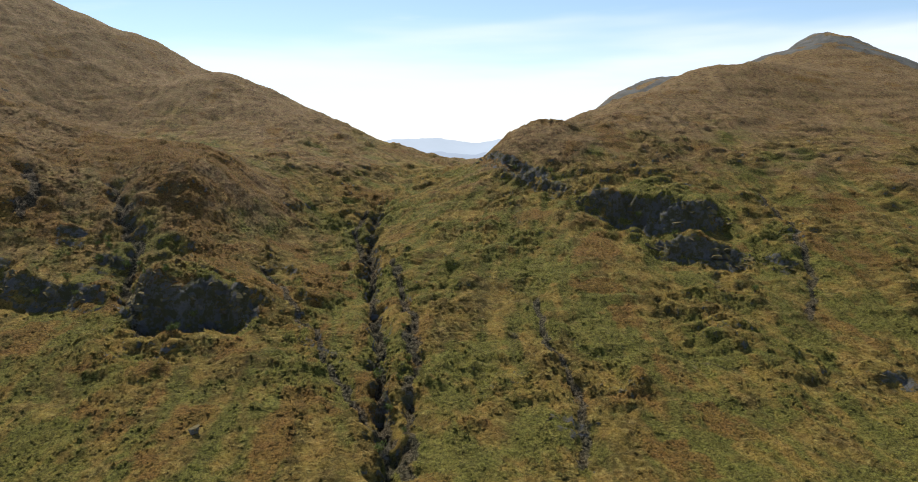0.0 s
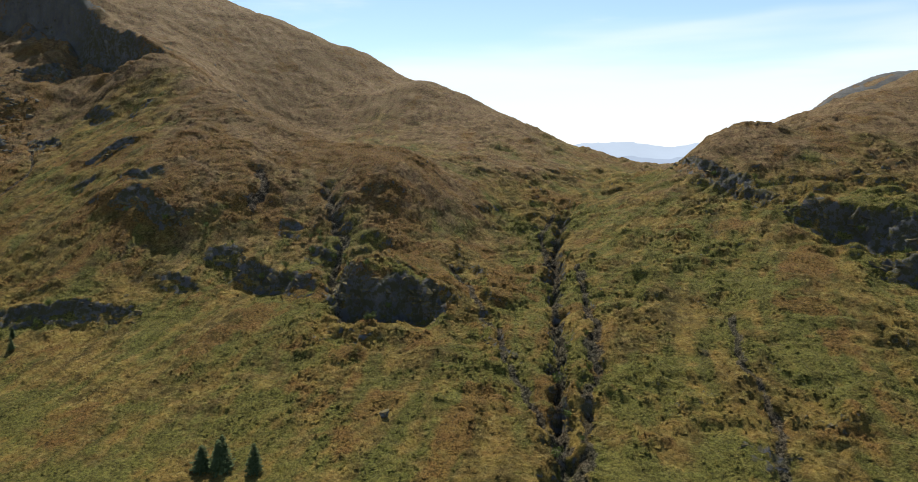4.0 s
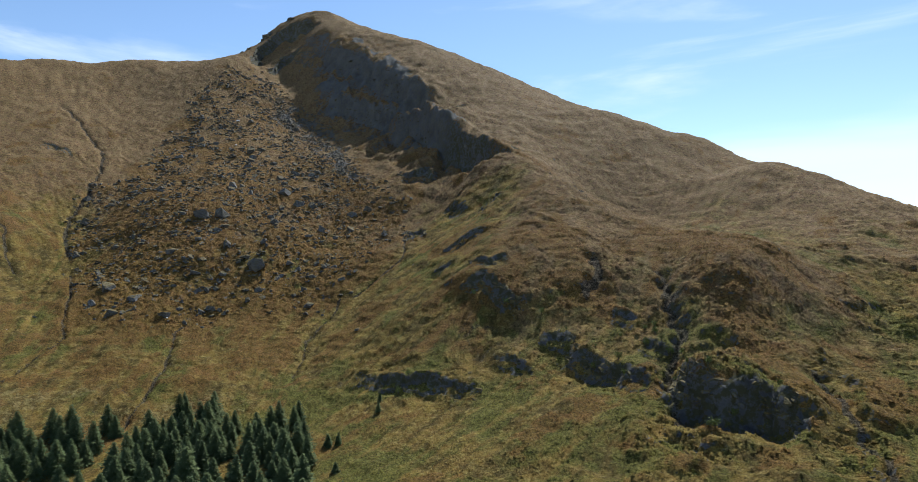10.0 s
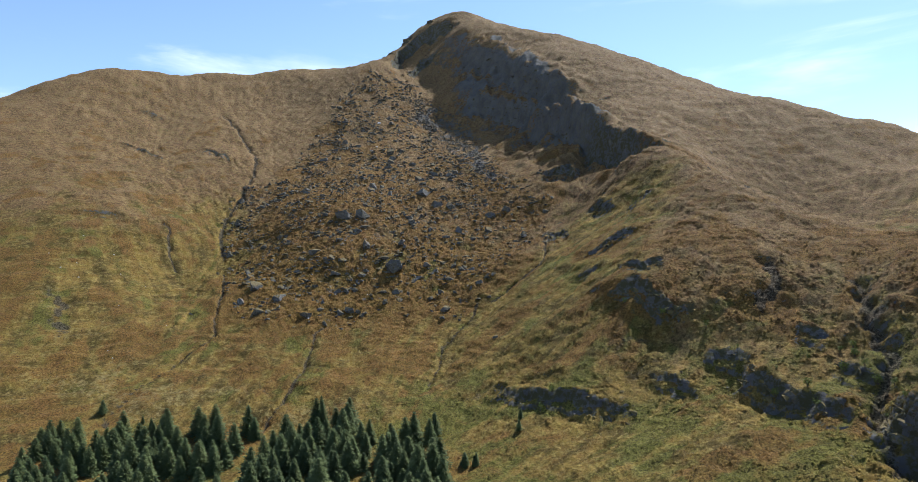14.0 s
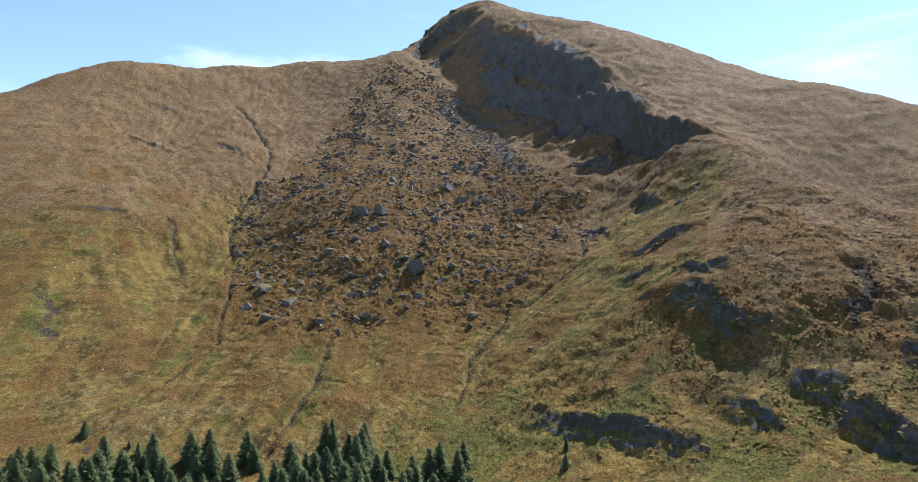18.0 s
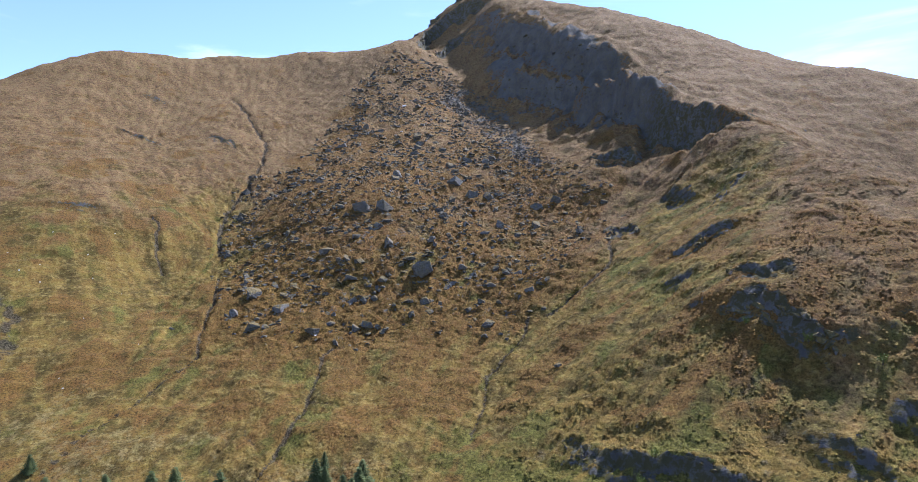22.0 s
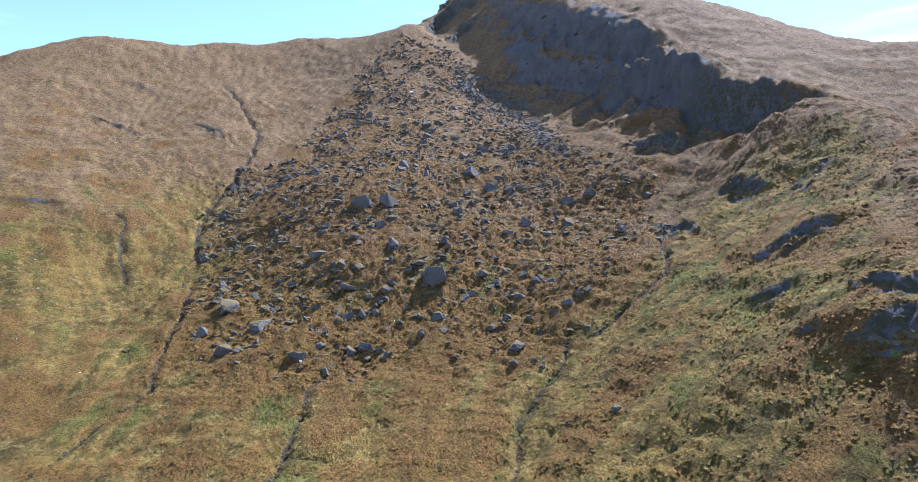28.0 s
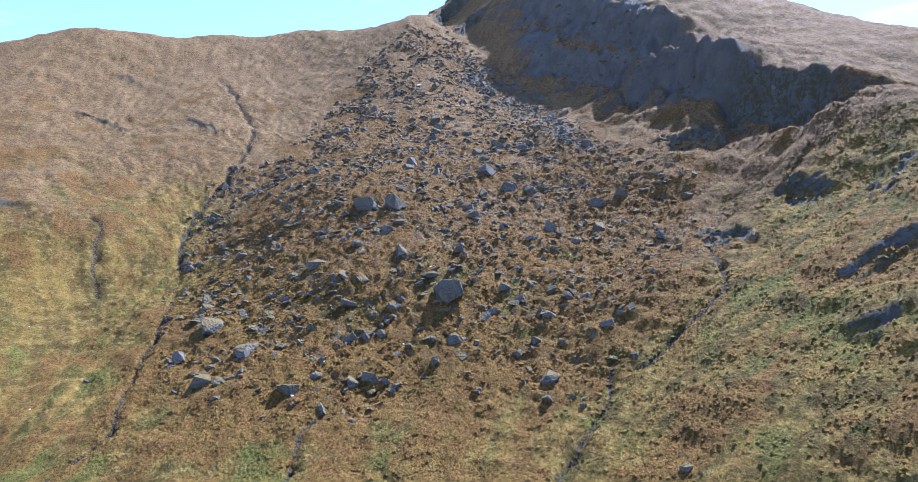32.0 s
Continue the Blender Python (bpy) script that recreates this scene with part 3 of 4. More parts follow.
def crag_steps(x, y, ragged=1.0):
    """What the crags add to the height, and how much of the ground there is bare rock."""
    z, rock = np.zeros(x.shape), np.zeros(x.shape)
    for k, (line, drop, sharp, reach) in enumerate(CRAGS.values()):
        p = np.array(line, float)
        pad = 4 * reach
        near = (x > p[:, 0].min() - pad) & (x < p[:, 0].max() + pad) & (y > p[:, 1].min() - pad) & (y < p[:, 1].max() + pad)
        if not near.any():
            continue
        px, py = x[near], y[near]
        d, how = along(line, px, py)
        ends = smooth(-0.02, 0.16, how) * smooth(1.02, 0.84, how)
        off_end = np.where((how <= 0) | (how >= 1), np.abs(d), 0)
        ends = np.maximum(ends, 0.35 * np.exp(-(off_end / 6) ** 2))
        if sharp <= 5:
            ends = np.maximum(ends * (0.45 + 0.55 * np.sin(np.pi * np.clip(how, 0, 1))), 0.2 * np.exp(-(off_end / 6) ** 2))
        height = drop * ends * (0.85 + 0.45 * grain(px / 17.0, py / 17.0, 70 + k))
        if sharp > 5:
            # a great cliff falls in one long step
            e = d + 0.55 * ragged * sharp * fractal(px, py, 12.0 + 0.6 * drop, 4, 40 + k, 0.65)
            step = np.tanh(e / (0.5 * sharp)) * np.exp(-np.abs(e) / reach)
            z[near] += height * step * np.where(e > 0, 0.3, 0.7)
            face = ends * np.exp(-((e + 0.4 * sharp) / (1.1 * sharp + 1.0)) ** 2)
        else:
            # a crag stands almost upright, with a notched lip and a narrow ledge part of the way down
            e = d + 0.85 * ragged * sharp * fractal(px, py, 13.0, 4, 40 + k, 0.65)
            wide = 0.1 * drop + 0.5
            f = d + 0.9 * ragged * sharp * fractal(px, py, 8.0, 3, 400 + k, 0.65) + 1.6 * sharp
            step = 0.7 * np.tanh(e / wide) * np.exp(-np.abs(e) / reach) + 0.3 * np.tanh(f / wide) * np.exp(-np.abs(f) / reach)
            z[near] += 0.85 * height * step * np.where(e > 0, 0.42, 0.58)
            face = ends * np.maximum(np.exp(-((e + 0.3 * wide) / (wide + 0.8)) ** 2), 0.8 * np.exp(-((f + 0.3 * wide) / (0.6 * wide + 0.6)) ** 2))
        rock[near] = np.maximum(rock[near], face * min(1.0, (drop / 8.0) ** 1.2))
    return z, rock


LAID = lay(LANDFORMS)
# the sheet on an even grid of the plan, read between its points by cubic curves
LAND_X, LAND_Y = np.arange(-2400, 1820, 10.0), np.arange(-1740, 2480, 10.0)
LAND_Z = sheet(*np.meshgrid(LAND_X, LAND_Y), LAID)


def lie(x, y):
    fx, fy = np.clip((x + 2400) / 10.0, 1, len(LAND_X) - 3.001), np.clip((y + 1740) / 10.0, 1, len(LAND_Y) - 3.001)
    i, j = fx.astype(int), fy.astype(int)
    u, v = fx - i, fy - j

    def weights(w):
        return (-0.5 * w + w * w - 0.5 * w ** 3, 1 - 2.5 * w * w + 1.5 * w ** 3, 0.5 * w + 2 * w * w - 1.5 * w ** 3, -0.5 * w * w + 0.5 * w ** 3)
    wx, wy = weights(u), weights(v)
    return sum(wy[b] * sum(wx[a] * LAND_Z[j + b - 1, i + a - 1] for a in range(4)) for b in range(4))



def gully_cuts(x, y):
    z, wet = np.zeros(x.shape), np.zeros(x.shape)
    for k, (line, depth, width) in enumerate(GULLIES.values()):
        p = np.array(line, float)
        pad = 8 * width
        near = (x > p[:, 0].min() - pad) & (x < p[:, 0].max() + pad) & (y > p[:, 1].min() - pad) & (y < p[:, 1].max() + pad)
        if not near.any():
            continue
        px, py = x[near], y[near]
        d, how = along(line, px, py)
        d = np.abs(d + width * 0.8 * fractal(px, py, 15.0, 4, 90 + k, 0.65))
        ends = smooth(-0.01, 0.08, how) * smooth(1.01, 0.92, how)
        cut = ends * (0.65 + 0.7 * grain(px / 7.0, py / 7.0, 120 + k))
        z[near] -= depth * cut * (np.exp(-(d / width) ** 2) - 0.07 * np.exp(-((d - 2.2 * width) / width) ** 2))
        wet[near] = np.maximum(wet[near], ends * np.exp(-(d / (0.75 * width)) ** 2))
    return z, wet


def inside(x, y, corners, soft):
    """1 within a stretch of the plan, 0 outside, with a soft edge."""
    d, _ = along(list(corners) + [corners[0]], x, y)
    hit = np.zeros(x.shape, bool)
    for (ax, ay), (bx, by) in zip(corners, list(corners[1:]) + [corners[0]]):
        cross = (ay > y) != (by > y)
        hit ^= cross & (x < (bx - ax) * (y - ay) / ((by - ay) or 1e-9) + ax)
    return smooth(-soft, soft, np.where(hit, 1, -1) * np.abs(d))


# which way is up the slope, on a coarse grid of the plan
COARSE_X, COARSE_Y = np.arange(-1300, 620, 14.0), np.arange(-120, 1150, 14.0)
_gx, _gy = np.meshgrid(COARSE_X, COARSE_Y)
_gz = lie(_gx, _gy)
_up_y, _up_x = np.gradient(_gz, COARSE_Y, COARSE_X)
# where the land bulges (plus) and where it is hollow (minus)
_round = np.pad(_gz, 2, mode="edge")
BULGE = np.clip((_gz - 0.25 * (_round[:-4, 2:-2] + _round[4:, 2:-2] + _round[2:-2, :-4] + _round[2:-2, 4:])) / 3.0, -1, 1)
_steep = np.maximum(np.hypot(_up_x, _up_y), 1e-3)
UP_X, UP_Y = _up_x / _steep, _up_y / _steep


def uphill(x, y, grids=(UP_X, UP_Y)):
    fx, fy = np.clip((x + 1300) / 14.0, 0, len(COARSE_X) - 2.001), np.clip((y + 120) / 14.0, 0, len(COARSE_Y) - 2.001)
    i, j = fx.astype(int), fy.astype(int)
    u, v = fx - i, fy - j

    def between(g):
        return (g[j, i] * (1 - u) + g[j, i + 1] * u) * (1 - v) + (g[j + 1, i] * (1 - u) + g[j + 1, i + 1] * u) * v
    return [between(g) for g in grids]


def drawn_out(x, y, size, step, count, seed, across=False):
    """Noise drawn out down the slope, as water and turf run, or across it, as ledges do."""
    total, px, py = 0.0, x, y
    for k in range(count):
        total = total + grain(px / size, py / size, seed)
        ux, uy = uphill(px, py)
        px, py = (px - step * uy, py + step * ux) if across else (px + step * ux, py + step * uy)
    return total / count ** 0.5


def terrain(x, y):
    """Height of the ground and the masks of what covers it."""
    x, y = np.asarray(x, float), np.asarray(y, float)
    out = np.hypot(x + 300, y - 350)
    z = lie(x, y)
    keep = smooth(2000, 1300, out)
    z = z * keep - 40 * (1 - keep)
    calm = smooth(0.0, 25.0, z)
    steps, rock = crag_steps(x, y)
    cuts, wet = gully_cuts(x, y)
    z = z + steps + cuts
    field = inside(x, y, BOULDER_FIELD, 18.0)
    # swells, terraces and tussocks
    swell = 2.0 * fractal(x, y, 55.0, 2, 3) + 1.6 * fractal(x, y, 20.0, 2, 11)
    ledges = drawn_out(x, y, 5.5, 4.0, 6, 21, True)
    ribs = 0.5 * ledges - 0.55 * np.abs(drawn_out(x, y, 9.0, 6.0, 5, 25, True))
    # spurs and dells that run down to the valley
    dells = drawn_out(x, y, 30.0, 14.0, 7, 191)
    knoll = 0.3 * swell + 0.45 * dells + 0.7 * uphill(x, y, (BULGE,))[0]
    # drifts and rills that run down the slopes
    streak = 0.75 * drawn_out(x, y, 6.0, 5.0, 8, 171) + 0.35 * drawn_out(x, y, 2.6, 2.2, 6, 175)
    thread = drawn_out(x, y, 22.0, 12.0, 7, 177)
    rill = np.exp(-(thread / 0.05) ** 2) * smooth(0.0, 0.5, fractal(x, y, 70.0, 2, 179)) * keep
    z = z - 0.9 * rill
    wet = np.maximum(wet, 0.55 * rill)
    knobs = np.abs(fractal(x, y, 8.0, 2, 31)) * 0.55 + 0.34 * fractal(x, y, 3.4, 2, 35, 0.8)
    z = z + keep * calm * (1 - 0.7 * field) * (1 - smooth(70, 130, z)) * (1 - 0.85 * inside(x, y, SPUR, 30.0)) * 0.9 * dells
    z = z + keep * (0.35 + 0.65 * calm) * (swell + ribs) + keep * knobs * (0.7 + 2.1 * field + 0.5 * smooth(-190, -120, x) * smooth(120, 70, z)) * (1 - 0.45 * smooth(120, 240, z))
    # small outcrops and ledges, thickest on the spur and the crag slopes
    rough_ground = np.clip(0.22 + 0.2 * smooth(-560, -640, x) * smooth(330, 250, y) * smooth(260, 200, z) + 0.62 * smooth(-190, -120, x) * smooth(150, 110, z) + 0.35 * inside(x, y, SPUR, 30.0) + 0.65 * inside(x, y, EAST_SLOPE, 40.0), 0, 1) * smooth(-0.25, 0.35, fractal(x, y, 48.0, 3, 147)) * keep * calm * (1 - 0.6 * field)
    ledge = fractal(0.8 * x + 0.25 * y, 1.6 * y - 0.3 * x, 15.0, 4, 141, 0.6)
    step = smooth(0.16, 0.3, ledge) + 0.8 * smooth(-0.3, -0.2, ledge)
    edge = np.exp(-((ledge - 0.2) / 0.07) ** 2) + 0.8 * np.exp(-((ledge + 0.26) / 0.06) ** 2)
    z = z + rough_ground * 1.7 * step
    patchy = smooth(-0.05, 0.45, fractal(x, y, 30.0, 3, 151))
    rock = np.maximum(rock, 0.7 * rough_ground * edge * patchy)
    rock = np.maximum(rock, 0.4 * field * smooth(0.05, 0.5, fractal(x, y, 8.0, 3, 153, 0.6)))
    fan = inside(x, y, SCREE, 10.0) * smooth(-0.5, 0.3, fractal(x, y, 22.0, 3, 155))
    rock = np.maximum(rock, 0.62 * fan)
    wall = inside(x, y, SUMMIT_WALL, 16.0)
    ribs_of_rock = 1 - 2 * np.abs(fractal(x + 0.5 * y, y, 26.0, 4, 161, 0.6))
    z = z + wall * 3.2 * ribs_of_rock
    rock = np.maximum(rock, wall * smooth(-0.15, 0.55, fractal(x, y, 40.0, 4, 165)))
    rock = np.maximum(rock, 0.95 * np.maximum(inside(x, y, EAST_SUMMIT, 14.0), inside(x, y, BACK_RIDGE, 20.0)) * smooth(-0.7, 0.1, fractal(x, y, 30.0, 3, 167)))
    broken = rock * (1 - 0.65 * wall) * (1.6 * np.abs(fractal(x, y, 6.5, 3, 51, 0.6)) + 0.9 * fractal(x, y, 2.6, 2, 57))
    z = z + broken
    high = smooth(60, 190, z + 30 * fractal(x, y, 90.0, 3, 61))
    moor = np.clip(0.75 * high + 0.35 * smooth(-200, 60, y - 350) * smooth(40, 110, z) + 0.2 * field + 0.4 * inside(x, y, SPUR, 25.0) * smooth(25, 50, z), 0, 1)
    moor = np.clip(moor + 0.3 * smooth(0.1, 0.8, knoll) * smooth(25, 60, z), 0, 1)
    side = inside(x, y, BOWL_SIDE, 25.0)
    moor = moor * (1 - 0.75 * side)
    # rust bracken; on gorge bank and spur it also darkens overbright low ground
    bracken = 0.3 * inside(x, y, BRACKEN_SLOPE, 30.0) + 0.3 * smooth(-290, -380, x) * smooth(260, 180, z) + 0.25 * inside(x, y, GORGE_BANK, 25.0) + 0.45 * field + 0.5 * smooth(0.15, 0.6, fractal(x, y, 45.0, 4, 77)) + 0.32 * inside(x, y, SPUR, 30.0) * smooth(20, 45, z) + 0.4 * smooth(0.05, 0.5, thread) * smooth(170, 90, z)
    flush = np.maximum(0.6 * smooth(-0.5, 0.4, fractal(x, y, 38.0, 3, 183)) * inside(x, y, DRY_FAN, 30.0), 0.62 * inside(x, y, SCAR, 9.0))
    lush = np.maximum(0.55 * smooth(-60, 0, x) * smooth(110, 60, z), 0.6 * smooth(0.15, 0.5, fractal(x, y, 80.0, 2, 181)) * smooth(120, 60, z) * smooth(-420, -300, x))
    lush = np.maximum(lush, (0.45 + 0.25 * smooth(-260, -180, x)) * smooth(0.0, -0.5, thread) * smooth(150, 90, z))
    lush = np.maximum(lush, 0.3 * side)
    lush = np.maximum(lush, 0.5 * smooth(-330, -250, x) * smooth(60, 25, z))
    lush = np.maximum(lush, 0.7 * smooth(0.15, 0.9, -knoll) * smooth(170, 90, z) * (1 - field) * smooth(-420, -300, x))
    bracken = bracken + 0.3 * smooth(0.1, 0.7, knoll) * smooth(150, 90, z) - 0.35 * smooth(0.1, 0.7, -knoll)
    stony = np.clip(np.maximum(inside(x, y, EAST_SUMMIT, 14.0), inside(x, y, BACK_RIDGE, 20.0)) + 0.9 * wall + 0.7 * field + fan, 0, 1)
    return z, rock, wet, moor, bracken, flush, streak, lush, stony


BOULDER_FIELD = [(-556, 147), (-617, 157), (-659, 170), (-705, 199), (-718, 245), (-801, 306), (-873, 359), (-925, 405), (-937, 464), (-930, 515), (-836, 490), (-767, 495), (-631, 439), (-552, 411), (-500, 396), (-466, 399), (-443, 375), (-415, 334), (-404, 308), (-395, 290), (-389, 273), (-385, 259), (-395, 243), (-417, 236), (-423, 206), (-431, 177), (-466, 145), (-487, 134)]
BRACKEN_SLOPE = [(-540, 130), (-440, 120), (-350, 190), (-330, 260), (-400, 300), (-470, 220)]
SPUR = [(-330, 330), (-300, 205), (-200, 215), (-120, 230), (-40, 240), (-60, 380), (-190, 420), (-330, 420)]
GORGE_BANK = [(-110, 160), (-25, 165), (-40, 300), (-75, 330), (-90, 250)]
EAST_SUMMIT = [(315, 754), (369, 792), (375, 761), (440, 783), (476, 750), (498, 716), (600, 733), (750, 916), (533, 983), (398, 926)]
BACK_RIDGE = [(128, 711), (189, 713), (247, 757), (345, 873), (427, 1080), (192, 1071)]
EAST_SLOPE = [(0, 180), (220, 180), (260, 420), (80, 480), (-10, 460)]
SUMMIT_WALL = [(-986, 608), (-901, 608), (-837, 621), (-751, 609), (-654, 573), (-573, 547), (-497, 507), (-530, 488), (-578, 479), (-692, 507), (-756, 509), (-810, 517), (-884, 560)]
BOWL_SIDE = [(-408, 360), (-416, 408), (-388, 434), (-362, 454), (-318, 380), (-272, 298), (-251, 252), (-280, 239), (-341, 285)]
SCAR = [(-566, 18), (-560, 34), (-516, 38), (-486, 40), (-488, 28), (-516, 22)]
DRY_FAN = [(-480, 0), (-330, 60), (-300, 170), (-360, 200), (-430, 90), (-520, 60)]


def spaced(core_low, core_high, step, low, high, growth_low, growth_high):
    """Grid lines: even over the core, wider and wider apart outside it."""
    lines = list(np.arange(core_low, core_high, step))
    for end, sign, growth in ((low, -1, growth_low), (high, 1, growth_high)):
        gap, at = step, (lines[0] if sign < 0 else lines[-1])
        while (at - end) * sign < 0:
            gap = min(gap * (growth if abs(at - (core_low if sign < 0 else core_high)) < 520 else 1.09), 260)
            at += sign * gap
            lines.append(at)
        lines.sort()
    return np.array(lines)


def hillside_mesh():
    xs = spaced(-680, 130, GRID, -4600, 4600, 1.009, 1.02)
    ys = spaced(95, 470, GRID, -4600, 4600, 1.06, 1.010)
    gx, gy = np.meshgrid(xs, ys)
    z, rock, wet, moor, bracken, flush, streak, lush, stony = terrain(gx, gy)
    # steep rock is pushed in and out so that faces break into blocks
    dzy, dzx = np.gradient(z, ys, xs)
    slope = np.hypot(dzx, dzy)
    steep = smooth(0.8, 1.8, slope) * smooth(0.2, 0.6, rock)
    rock = np.maximum(rock, 0.55 * smooth(0.95, 1.7, slope))
    shove = steep * (1 - 0.75 * smooth(150, 210, z)) * 1.3 * fractal(gx + 0.7 * z, gy - 0.6 * z, 5.0, 3, 131, 0.6)
    gx, gy = gx - shove * dzx / np.maximum(slope, 0.01), gy - shove * dzy / np.maximum(slope, 0.01)
    rows, cols = z.shape
    me = bpy.data.meshes.new("ground")
    co = np.stack([gx, gy, z], -1).reshape(-1, 3)
    i = (np.arange(rows - 1)[:, None] * cols + np.arange(cols - 1)).ravel()
    quads = np.stack([i, i + 1, i + cols + 1, i + cols], -1)
    me.vertices.add(len(co))
    me.vertices.foreach_set("co", co.astype(np.float32).ravel())
    me.loops.add(quads.size)
    me.loops.foreach_set("vertex_index", quads.astype(np.int32).ravel())
    me.polygons.add(len(quads))
    me.polygons.foreach_set("loop_start", np.arange(0, quads.size, 4, dtype=np.int32))
    me.update(calc_edges=True)
    me.polygons.foreach_set("use_smooth", np.ones(len(quads), bool))
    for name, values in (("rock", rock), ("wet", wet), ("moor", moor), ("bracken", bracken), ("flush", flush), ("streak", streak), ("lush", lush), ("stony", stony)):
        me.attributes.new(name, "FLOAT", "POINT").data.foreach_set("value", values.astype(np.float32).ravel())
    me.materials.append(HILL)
    return tagged(new("ground", me), "rough hillside of olive grass, brown heather and grey crags", "ground", kind="structure")


GRID = 1.1
ground = hillside_mesh()


# ---- things ----
def part(name, bm, stuff, parent=None, label=""):
    me = bpy.data.meshes.new(name)
    bm.to_mesh(me)
    bm.free()
    me.materials.append(stuff)
    ob = new(name, me)
    ob.parent = parent
    return tagged(ob, label)


def tube(bm, path, radii, sides=6):
    """A tapered limb along a path."""
    rings = []
    for k, (p, r) in enumerate(zip(path, radii)):
        p = Vector(p)
        d = (Vector(path[min(k + 1, len(path) - 1)]) - Vector(path[max(k - 1, 0)])).normalized()
        u = d.orthogonal().normalized()
        v = d.cross(u)
        rings.append([bm.verts.new(p + r * (math.cos(a) * u + math.sin(a) * v)) for a in (2 * math.pi * j / sides for j in range(sides))])
    for a, b in zip(rings[:-1], rings[1:]):
        for j in range(sides):
            bm.faces.new((a[j], a[(j + 1) % sides], b[(j + 1) % sides], b[j]))
    bm.faces.new(rings[-1])


def spruce(seed, height):
    """A young spruce: a straight tapered trunk and whorls of drooping, forked sprays."""
    rng = random.Random(seed)
    tree = new("spruce")
    bm = bmesh.new()
    lean = [(0.04 * rng.uniform(-1, 1) * k, 0.04 * rng.uniform(-1, 1) * k) for k in range(4)]
    tube(bm, [(lean[k][0], lean[k][1], height * h - 0.4 * (k == 0)) for k, h in enumerate((0.0, 0.35, 0.7, 0.97))], [0.018 * height, 0.013 * height, 0.007 * height, 0.01], 7)
    part("trunk", bm, BARK, tree)
    bm = bmesh.new()
    level, spin = 0.04 * height, 0.0
    widest = height * rng.uniform(0.3, 0.4)
    lobes = [rng.uniform(0.75, 1.2) for _ in range(5)]
    while level < height * 0.985:
        f = level / height
        reach = widest * (1 - f) ** 0.74 * min(1.0, 0.75 + 2.5 * f) + 0.08
        count = rng.choice((9, 10, 11)) if f < 0.6 else 8 if f < 0.85 else 5
        for j in range(count):
            a = spin + 2 * math.pi * (j + rng.uniform(-0.4, 0.4)) / count
            if rng.random() < 0.12:
                continue
            r = reach * rng.uniform(0.55, 1.3) * lobes[int(a / (2 * math.pi) * 5) % 5]
            droop = r * rng.uniform(-0.05, 0.5) - 0.3 * r * f
            base = Vector((0, 0, level + rng.uniform(-0.35, 0.35)))
            out, side = Vector((math.cos(a), math.sin(a), 0)), Vector((-math.sin(a), math.cos(a), 0))
            # a bough: a chain of short sprays that hang from it on both sides
            for k in range(3):
                b0, b1 = k / 3.0, (k + 1) / 3.0
                p0 = base + out * r * b0 - Vector((0, 0, droop * b0 ** 1.4))
                p1 = base + out * r * b1 - Vector((0, 0, droop * b1 ** 1.4))
                w = r * rng.uniform(0.2, 0.36) * (1.15 - 0.28 * k)
                low0, tip1 = bm.verts.new(p0), bm.verts.new(p1 + out * 0.1 * r)
                for sgn in (-1, 1):
                    wing = bm.verts.new(p0 * 0.35 + p1 * 0.65 + side * sgn * w - Vector((0, 0, w * rng.uniform(0.2, 0.7))))
                    bm.faces.new((low0, wing, tip1) if sgn > 0 else (tip1, wing, low0))
        level += height * 0.027 * (1.15 - 0.5 * f) * rng.uniform(0.8, 1.25)
        spin += 2.4
    # twigs that fill the crown and fray its outline
    for _ in range(900):
        f = rng.random() ** 1.5 * 0.97
        a = rng.uniform(0, 2 * math.pi)
        r = (widest * (1 - f) ** 0.74 + 0.1) * rng.uniform(0.45, 1.12) * lobes[int(a / (2 * math.pi) * 5) % 5]
        c = Vector((math.cos(a) * r, math.sin(a) * r, height * (0.03 + f) - 0.15 * r))
        u = Vector((math.cos(a), math.sin(a), rng.uniform(-0.7, 0.3))) * height * rng.uniform(0.022, 0.045)
        v = Vector((-math.sin(a), math.cos(a), rng.uniform(-0.5, 0.5))) * height * rng.uniform(0.01, 0.022)
        bm.faces.new([bm.verts.new(c + q) for q in (-u, v, u, -v)])
    part("crown", bm, NEEDLES, tree)
    return tree


def bush(seed, size):
    """A scrubby birch or rowan: a few stems and an open crown of small leaf clumps."""
    rng = random.Random(seed)
    shrub = new("bush")
    bm, leaves = bmesh.new(), bmesh.new()
    for k in range(5):
        a, out = 2 * math.pi * k / 5 + rng.uniform(-0.4, 0.4), size * rng.uniform(0.2, 0.45)
        top = Vector((math.cos(a) * out, math.sin(a) * out, size * rng.uniform(0.6, 0.95)))
        tube(bm, [(0, 0, -0.3), tuple(top * 0.5 + Vector((0, 0, 0.1 * size))), tuple(top)], [0.035 * size, 0.022 * size, 0.006 * size], 5)
        for _ in range(70):
            c = top * rng.uniform(0.45, 1.1) + Vector([rng.gauss(0, 0.13) * size for _ in range(3)])
            n = Vector([rng.gauss(0, 1) for _ in range(3)]).normalized()
            u = n.orthogonal().normalized() * size * rng.uniform(0.03, 0.07)
            v = n.cross(u) * rng.uniform(0.6, 1.0)
            leaves.faces.new([leaves.verts.new(c + p) for p in (u, v, -u, -v)])
    part("stems", bm, BARK, shrub)
    part("crown", leaves, LEAVES, shrub)
    return shrub


